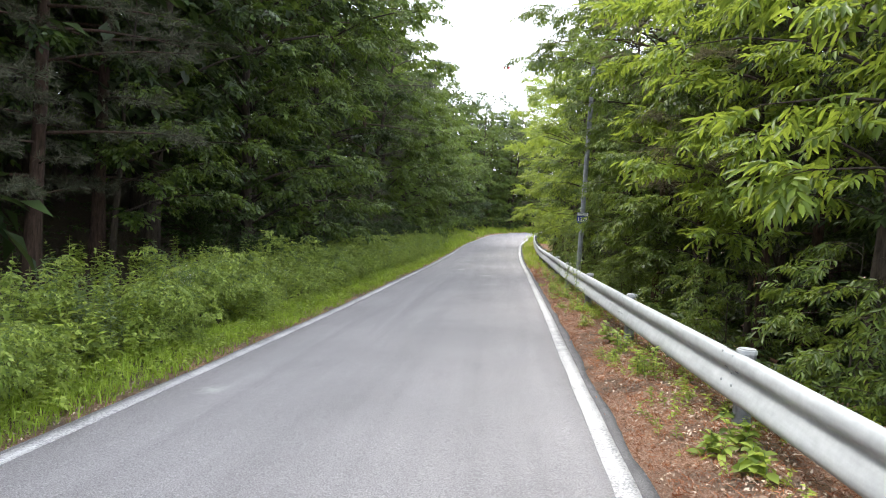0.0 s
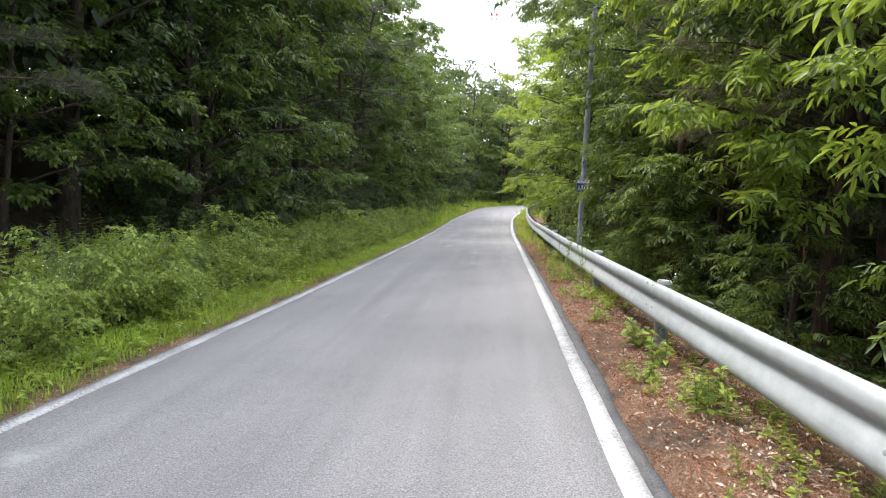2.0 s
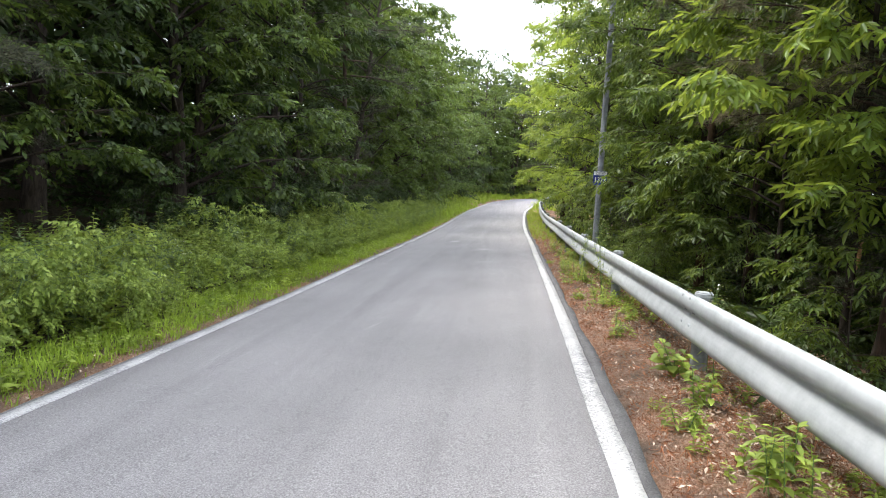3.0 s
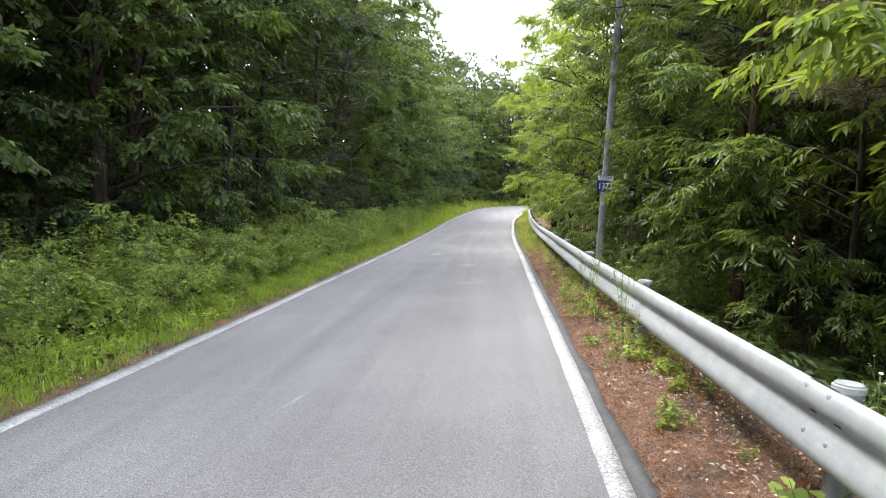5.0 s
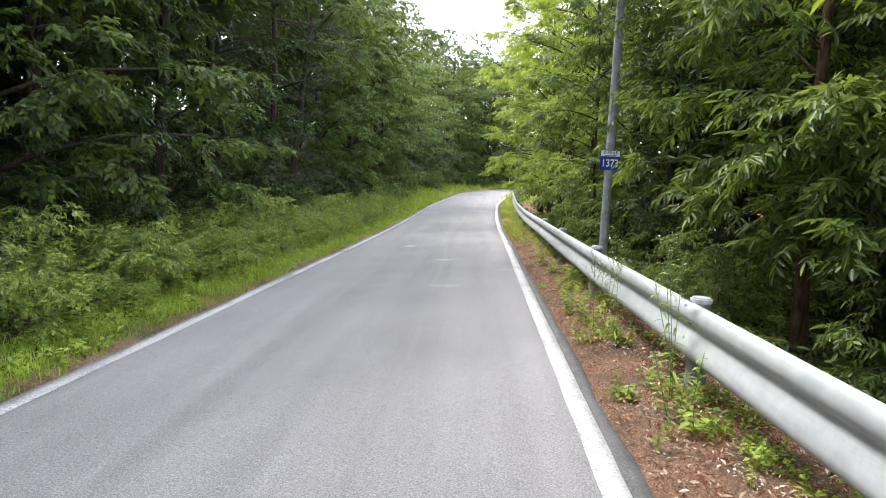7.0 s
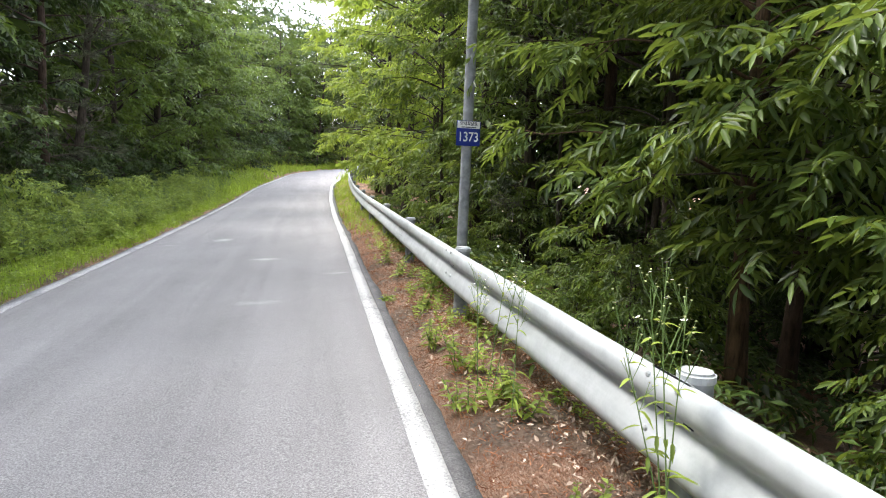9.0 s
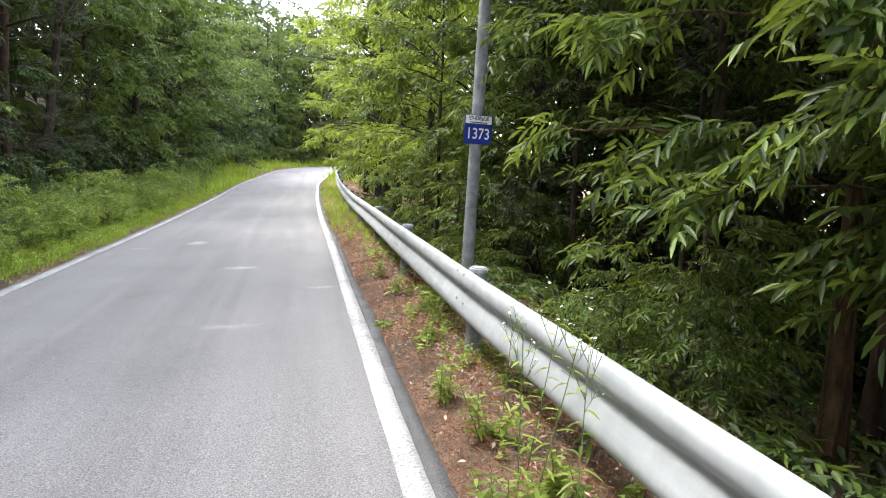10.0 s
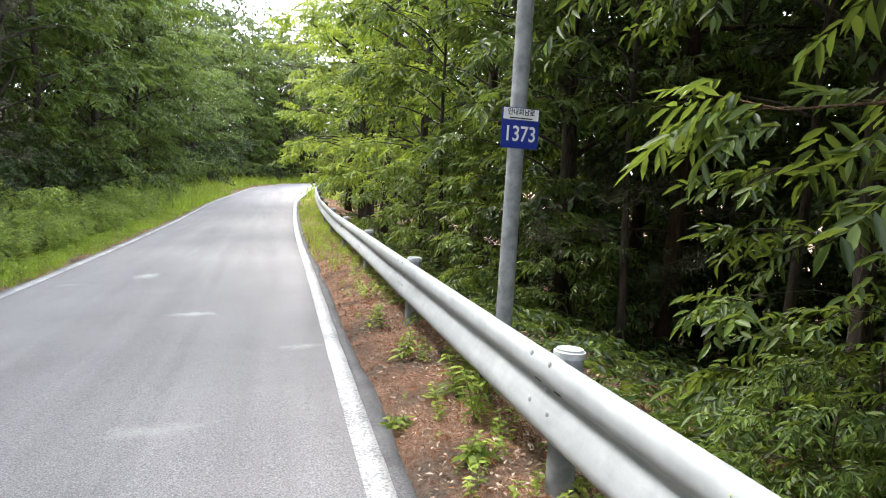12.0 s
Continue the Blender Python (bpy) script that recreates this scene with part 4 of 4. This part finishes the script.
rng = np.random.default_rng(3)
wave = lambda y, k: np.sin(1.7 * y + k) * np.sin(0.63 * y + 1 + k) + 0.5 * np.sin(3.9 * y + 2 * k)
strewn("verge_grass", "bright green roadside grass along the asphalt edge", "grass", [blade_template(rng, 11, 0.10, 0.008, 0.06) for _ in range(6)], 9500, (-3.15, -2.24), (0, 56), GRASS, 1, (0.4, 1.35), bias=1.3,
       keep=lambda s, y, u: u < np.clip(1.25 - 0.9 * (-s - 2.5), 0.15, 1) * np.clip((-s - 2.23 - 0.05 * wave(0.8 * y, 2.0)) * 9, 0, 1))
strewn("bank_weeds", "mixed green weeds and young shoots on the verge", "weeds", [weed_template(rng, 0.42, 12, 0.10, 0.05) for _ in range(6)], 3000, (-6.2, -2.6), (-1, 56), WEED, 2, (0.4, 1.7), bias=1.25,
       keep=lambda s, y, u: u < (0.2 + 0.8 * (wave(y, 1.4 * s) > 0.0)) * np.clip((-s - 2.5) * 1.6, 0.15, 1))
strewn("low_weeds", "low green ground cover of small weeds", "weeds", [weed_template(rng, 0.13, 6, 0.085, 0.05) for _ in range(5)], 3400, (-5.2, -2.32), (-1, 48), WEED, 17, (0.35, 1.4), bias=1.25)
strewn("mugwort", "grey green feathery weeds along the bank", "weeds", [weed_template(rng, 0.6, 17, 0.10, 0.032) for _ in range(5)], 1800, (-5.4, -3.0), (-1, 50), MUGWORT, 9, (0.5, 1.6), bias=1.2,
       keep=lambda s, y, u: wave(y, 2 + s) > 0.15)
strewn("tall_shoots", "tall leafy shoots at the back of the verge", "weeds", [weed_template(rng, 0.95, 15, 0.14, 0.065) for _ in range(5)], 1700, (-5.4, -3.3), (-1, 48), LEAF_VERGE, 10, (0.45, 1.15), bias=1.2,
       keep=lambda s, y, u: wave(0.9 * y, 4 + 0.8 * s) > 0.1)
strewn("edge_litter", "dry brown crumbs and leaves along the asphalt edge", "dry leaves", [leaf(0.05, 0.02, 0.5, 0.1, 1), leaf(0.03, 0.012, 0.4, 0.1, 1)], 7000, (-2.45, -2.07), (0, 50), DRY, 21, (0.4, 1.0), 0.02, bias=1.3, flat=True)
strewn("bank_shrubs", "leafy shrubs darkened for shade under the trees on the bank", "undergrowth", [spray(rng, 0.5, 9, 0.14, 0.075, 1) for _ in range(5)], 2600, (-8.5, -5.2), (16, 56), LEAF_SHADED, 12, (0.7, 1.4), 0.25)
# darkened leaves added so the bare bank floor looks shaded
strewn("deep_undergrowth", "seedlings added in shade-darkened green on the forest floor", "undergrowth", [spray(rng, 0.45, 8, 0.12, 0.06, 1) for _ in range(4)], 600, (-9.5, -6.2), (-1, 16), LEAF_SHADED, 22, (0.5, 1.1), 0.15)
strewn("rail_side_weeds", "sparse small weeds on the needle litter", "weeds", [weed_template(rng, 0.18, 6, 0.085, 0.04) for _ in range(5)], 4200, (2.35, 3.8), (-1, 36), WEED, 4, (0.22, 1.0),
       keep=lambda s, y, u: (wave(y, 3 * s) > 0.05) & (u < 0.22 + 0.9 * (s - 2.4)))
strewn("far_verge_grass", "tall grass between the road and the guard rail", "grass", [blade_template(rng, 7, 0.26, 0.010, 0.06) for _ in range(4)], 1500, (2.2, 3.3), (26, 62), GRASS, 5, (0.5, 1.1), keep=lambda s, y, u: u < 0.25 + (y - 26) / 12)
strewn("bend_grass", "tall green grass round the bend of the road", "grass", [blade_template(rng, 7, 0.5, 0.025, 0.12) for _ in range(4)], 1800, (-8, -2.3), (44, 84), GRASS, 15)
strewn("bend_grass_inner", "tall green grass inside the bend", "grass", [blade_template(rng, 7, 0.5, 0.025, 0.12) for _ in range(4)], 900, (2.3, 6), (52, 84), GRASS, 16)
strewn("undergrowth", "low shrubs and seedlings under the trees, darkened for shade", "undergrowth", [spray(rng, 0.38, 9, 0.115, 0.045, 1) for _ in range(5)], 4000, (3.5, 8.5), (-1, 42), LEAF_SHADED, 6, (0.7, 1.4), 0.22, keep=lambda s, y, u: u < 0.85)
strewn("rail_brush", "leafy green brush behind the guard rail", "undergrowth", [spray(rng, 0.40, 10, 0.12, 0.040, 3) for _ in range(5)], 800, (3.05, 5.2), (15.5, 27), LEAF_CHESTNUT, 23, (0.6, 1.2), 0.18, keep=lambda s, y, u: u < 0.35 + 0.6 * (wave(y, s) > 0))
strewn("leaf_litter", "dry brown leaves scattered beside the guard rail", "dry leaves", [leaf(0.055, 0.021, 0.6, -0.1, 1), leaf(0.04, 0.016, 0.4, 0.15, 1), leaf(0.04, 0.008, 0.5, 0.1, 1), leaf(0.025, 0.016, 0.4, 0.1, 1)], 66000, (2.24, 4.5), (-1, 34), DRY, 8, (0.45, 1.1), 0.021, bias=1.2, flat=True,
       keep=lambda s, y, u: u < 0.35 + 0.5 * (s > 2.6) + 0.3 * (wave(y, s) > 0))
strewn("pine_needles", "red brown fallen pine needles along the asphalt", "pine needles", [needle_tuft(rng, 4, 0.09, 0.005)], 20000, (2.17, 3.8), (-1, 34), NEEDLE_DRY, 13, (0.6, 1.2), 0.012, bias=1.3, flat=True)


# ---------------------------------------------------------------- single plants by the guard rail
def petal_disc():
    """A small daisy head, facing up: a ring of narrow petals."""
    pieces = []
    for i in range(12):
        a = 2 * math.pi * i / 12
        r, w = 0.012, 0.0022
        d, p = np.array([math.cos(a), math.sin(a), 0]), np.array([-math.sin(a), math.cos(a), 0])
        up = np.array([0, 0, 1.0])
        pieces.append((np.array([d * 0.002 - p * w * 0.5, d * 0.002 + p * w * 0.5, d * r + p * w + up * 0.002, d * r - p * w + up * 0.002]), np.array([[0, 1, 2, 3]])))
    return joined(pieces)


PETALS = mesh_np("flower", *petal_disc(), PETAL)
_eye = bmesh.new()
bmesh.ops.create_uvsphere(_eye, u_segments=6, v_segments=3, radius=0.005)
bmesh.ops.scale(_eye, vec=(1, 1, 0.6), verts=_eye.verts[:])
EYE_MESH = bpy.data.meshes.new("flower_eye")
_eye.to_mesh(EYE_MESH)
_eye.free()
EYE_MESH.materials.append(FLOWER_EYE)


BUD_MESH = EYE_MESH.copy()
BUD_MESH.name = "bud"
BUD_MESH.materials[0] = BUD


def fleabane(x, y, stems, height, seed, heads=5, z=None):
    """A fleabane: thin branching stems with narrow leaves and small white daisy heads."""
    rng = np.random.default_rng(seed)
    plant = tagged(new("fleabane"), "tall fleabane weed with small white daisy flowers", "wildflower", "fleabanes by the guard rail")
    plant.location = (x, y, float(land(x, y)) if z is None else z)
    for k in range(stems):
        h = height * rng.uniform(0.85, 1.08)
        o, lean = rng.normal(0, 0.04, 2), rng.normal(0, 0.09, 2)
        curve = lambda t: np.array([o[0] + lean[0] * t, o[1] + lean[1] * t, h * t])
        pieces = [tube([(curve(t), 0.0036 * (1 - 0.6 * t), 6) for t in (0, 0.3, 0.6, 0.9)])]
        leaves, tips, buds = [], [], []
        for i in range(heads):
            t0 = 0.62 + 0.3 * i / heads
            a = i * 2.4 + rng.normal(0, 0.4)
            ln = h * rng.uniform(0.10, 0.22)
            p0 = curve(t0)
            p1 = p0 + np.array([math.cos(a) * ln * 0.42, math.sin(a) * ln * 0.42, ln * 0.9])
            pieces.append(tube([(p0, 0.0022, 6), ((p0 + p1) / 2 - np.array([0, 0, 0.01]), 0.0018, 6), (p1, 0.0012, 6)]))
            tips.append(p1)
            for _ in range(2):
                q = p1 + rng.normal(0, 0.026, 3)
                pieces.append(tube([((p0 + p1) / 2, 0.0012, 6), (q, 0.001, 6)]))
                buds.append(q)
        for i in range(14):
            t = 0.06 + 0.8 * i / 14
            lv, lf = leaf(0.11 * (1.1 - 0.6 * t), 0.018, 0.3, rng.uniform(0.2, 0.6), 2)
            leaves.append((turned(lv, i * 2.4, rng.uniform(-0.2, 0.5), 0) + curve(t), lf))
        part("stem", mesh_np("stem", *joined(pieces), STEM, True), None, plant)
        part("leaves", mesh_np("leaves", *joined(leaves), WEED), None, plant)
        for q in tips:
            fl = part("flower", PETALS, None, plant)
            fl.matrix_local = Matrix.Translation(q) @ Euler((rng.normal(0, 0.35), rng.normal(0, 0.35), 0)).to_matrix().to_4x4() @ Matrix.Scale(rng.uniform(0.45, 0.85), 4)
            part("flower_eye", EYE_MESH, None, fl)
        for q in buds:
            part("bud", BUD_MESH, None, plant).location = q
    return plant


for x, y, n, h, sd in ((1.54, 13.48, 3, 1.22, 1), (1.64, 13.52, 1, 1.05, 2), (1.47, 15.44, 2, 0.98, 3), (1.50, 15.62, 1, 0.9, 4), (1.52, 15.05, 1, 0.8, 5), (1.85, 9.5, 2, 0.82, 6),
                       (1.55, 16.4, 1, 0.62, 9), (-4.6, 9.6, 4, 0.95, 11), (-4.5, 9.1, 4, 0.85, 12),
                       (-4.1, 12.4, 3, 0.8, 13), (-4.4, 15.2, 3, 1.0, 14), (-4.3, 18.2, 3, 0.9, 15), (-4.2, 21.5, 3, 0.9, 16), (-4.0, 27.5, 3, 0.9, 17)):
    fleabane(x, y, n, h, sd)


def leafy_weed(x, y, height, leaf_len, leaf_wid, tiers, seed, label, mat=WEED):
    """A single weed with a stem and leaves of its own."""
    rng = np.random.default_rng(seed)
    plant = tagged(new("weed"), label, "weed")
    plant.location = (x, y, float(land(x, y)))
    stems, leaves = [], []
    for k in range(4 if height < 0.35 else 3):
        o, lean = rng.normal(0, 0.04, 2), rng.normal(0, 0.22, 2) * height
        h = height * rng.uniform(0.6, 1.05)
        curve = lambda t: np.array([o[0] + lean[0] * t, o[1] + lean[1] * t, h * t])
        stems.append(tube([(curve(t), 0.0045 * (1 - 0.6 * t), 6) for t in (0, 0.5, 1.0)]))
        for i in range(tiers):
            t = 0.15 + 0.85 * i / tiers
            for a in (0, math.pi):
                lv, lf = leaf(leaf_len * (1.15 - 0.6 * t) * rng.uniform(0.7, 1.1), leaf_wid * (1.15 - 0.5 * t), rng.uniform(0.1, 0.4), rng.uniform(0.1, 0.6), 2)
                leaves.append((turned(lv, i * 1.6 + a + rng.normal(0, 0.25), rng.uniform(-0.1, 0.6), rng.normal(0, 0.2)) + curve(t), lf))
    part("stem", mesh_np("stem", *joined(stems), STEM, True), None, plant)
    part("leaves", mesh_np("leaves", *joined(leaves), mat), None, plant)
    return plant


for i, (x, y, h, ll, lw, n) in enumerate(((1.34, 8.03, 0.18, 0.10, 0.02, 9), (1.55, 6.98, 0.30, 0.11, 0.04, 9), (1.60, 7.25, 0.34, 0.12, 0.04, 9), (1.36, 10.89, 0.24, 0.09, 0.03, 8),
                                          (1.48, 4.62, 0.25, 0.12, 0.06, 6), (1.66, 4.3, 0.22, 0.14, 0.08, 5), (1.75, 4.75, 0.26, 0.14, 0.08, 5), (1.55, 8.45, 0.3, 0.12, 0.05, 7), (1.62, 9.3, 0.34, 0.15, 0.09, 6),
                                          (1.62, 19.25, 0.46, 0.14, 0.035, 14), (1.69, 18.9, 0.40, 0.12, 0.03, 13), (1.45, 18.3, 0.16, 0.10, 0.05, 5), (1.22, 18.95, 0.10, 0.08, 0.04, 4),
                                          (1.42, 16.07, 0.34, 0.10, 0.035, 9), (1.57, 15.1, 0.30, 0.10, 0.035, 8), (1.52, 15.4, 0.24, 0.10, 0.035, 8), (1.26, 15.35, 0.22, 0.09, 0.03, 7), (1.3, 16.75, 0.32, 0.09, 0.03, 10),
                                          (1.5, 13.1, 0.42, 0.10, 0.03, 11), (1.6, 12.9, 0.22, 0.10, 0.05, 5), (1.66, 11.8, 0.14, 0.09, 0.04, 5), (1.5, 20.4, 0.3, 0.10, 0.03, 8), (1.46, 21.6, 0.34, 0.10, 0.03, 9), (1.3, 13.6, 0.13, 0.09, 0.04, 5))):
    leafy_weed(x, y, h, ll, lw, n, 50 + i, "tall leafy green weed in dry litter" if h > 0.29 else "low green weed tuft in dry litter")


# ---------------------------------------------------------------- wire over the road
def build_wire():
    wire = tagged(new("overhead_wire"), "thin dark wire over the road with small red tags", "cable")
    a, b = np.array([2.31, 20.3, 6.35 + float(land(2.31, 20.3))]), np.array([-7.2, 23.5, 7.6])
    wire.location = Vector(a)
    pts = [((b - a) * t + np.array([0, 0, -1.2 * t * (1 - t)]), 0.006, 6) for t in np.linspace(0, 1, 15)]
    v, f = tube(pts)
    part("cable", mesh_np("cable", v, f, INK, True), None, wire)
    for t in (0.26, 0.275):
        p = (b - a) * t + np.array([0, 0, -1.2 * t * (1 - t)])
        for dz in (-0.05, -0.16):
            tag = part("tag", box_bm(0.07, 0.02, 0.07, 0.008), RED_TAG if dz > -0.1 else PLATE_WHITE, wire)
            tag.location = Vector(p + np.array([0, 0, dz]))


build_wire()
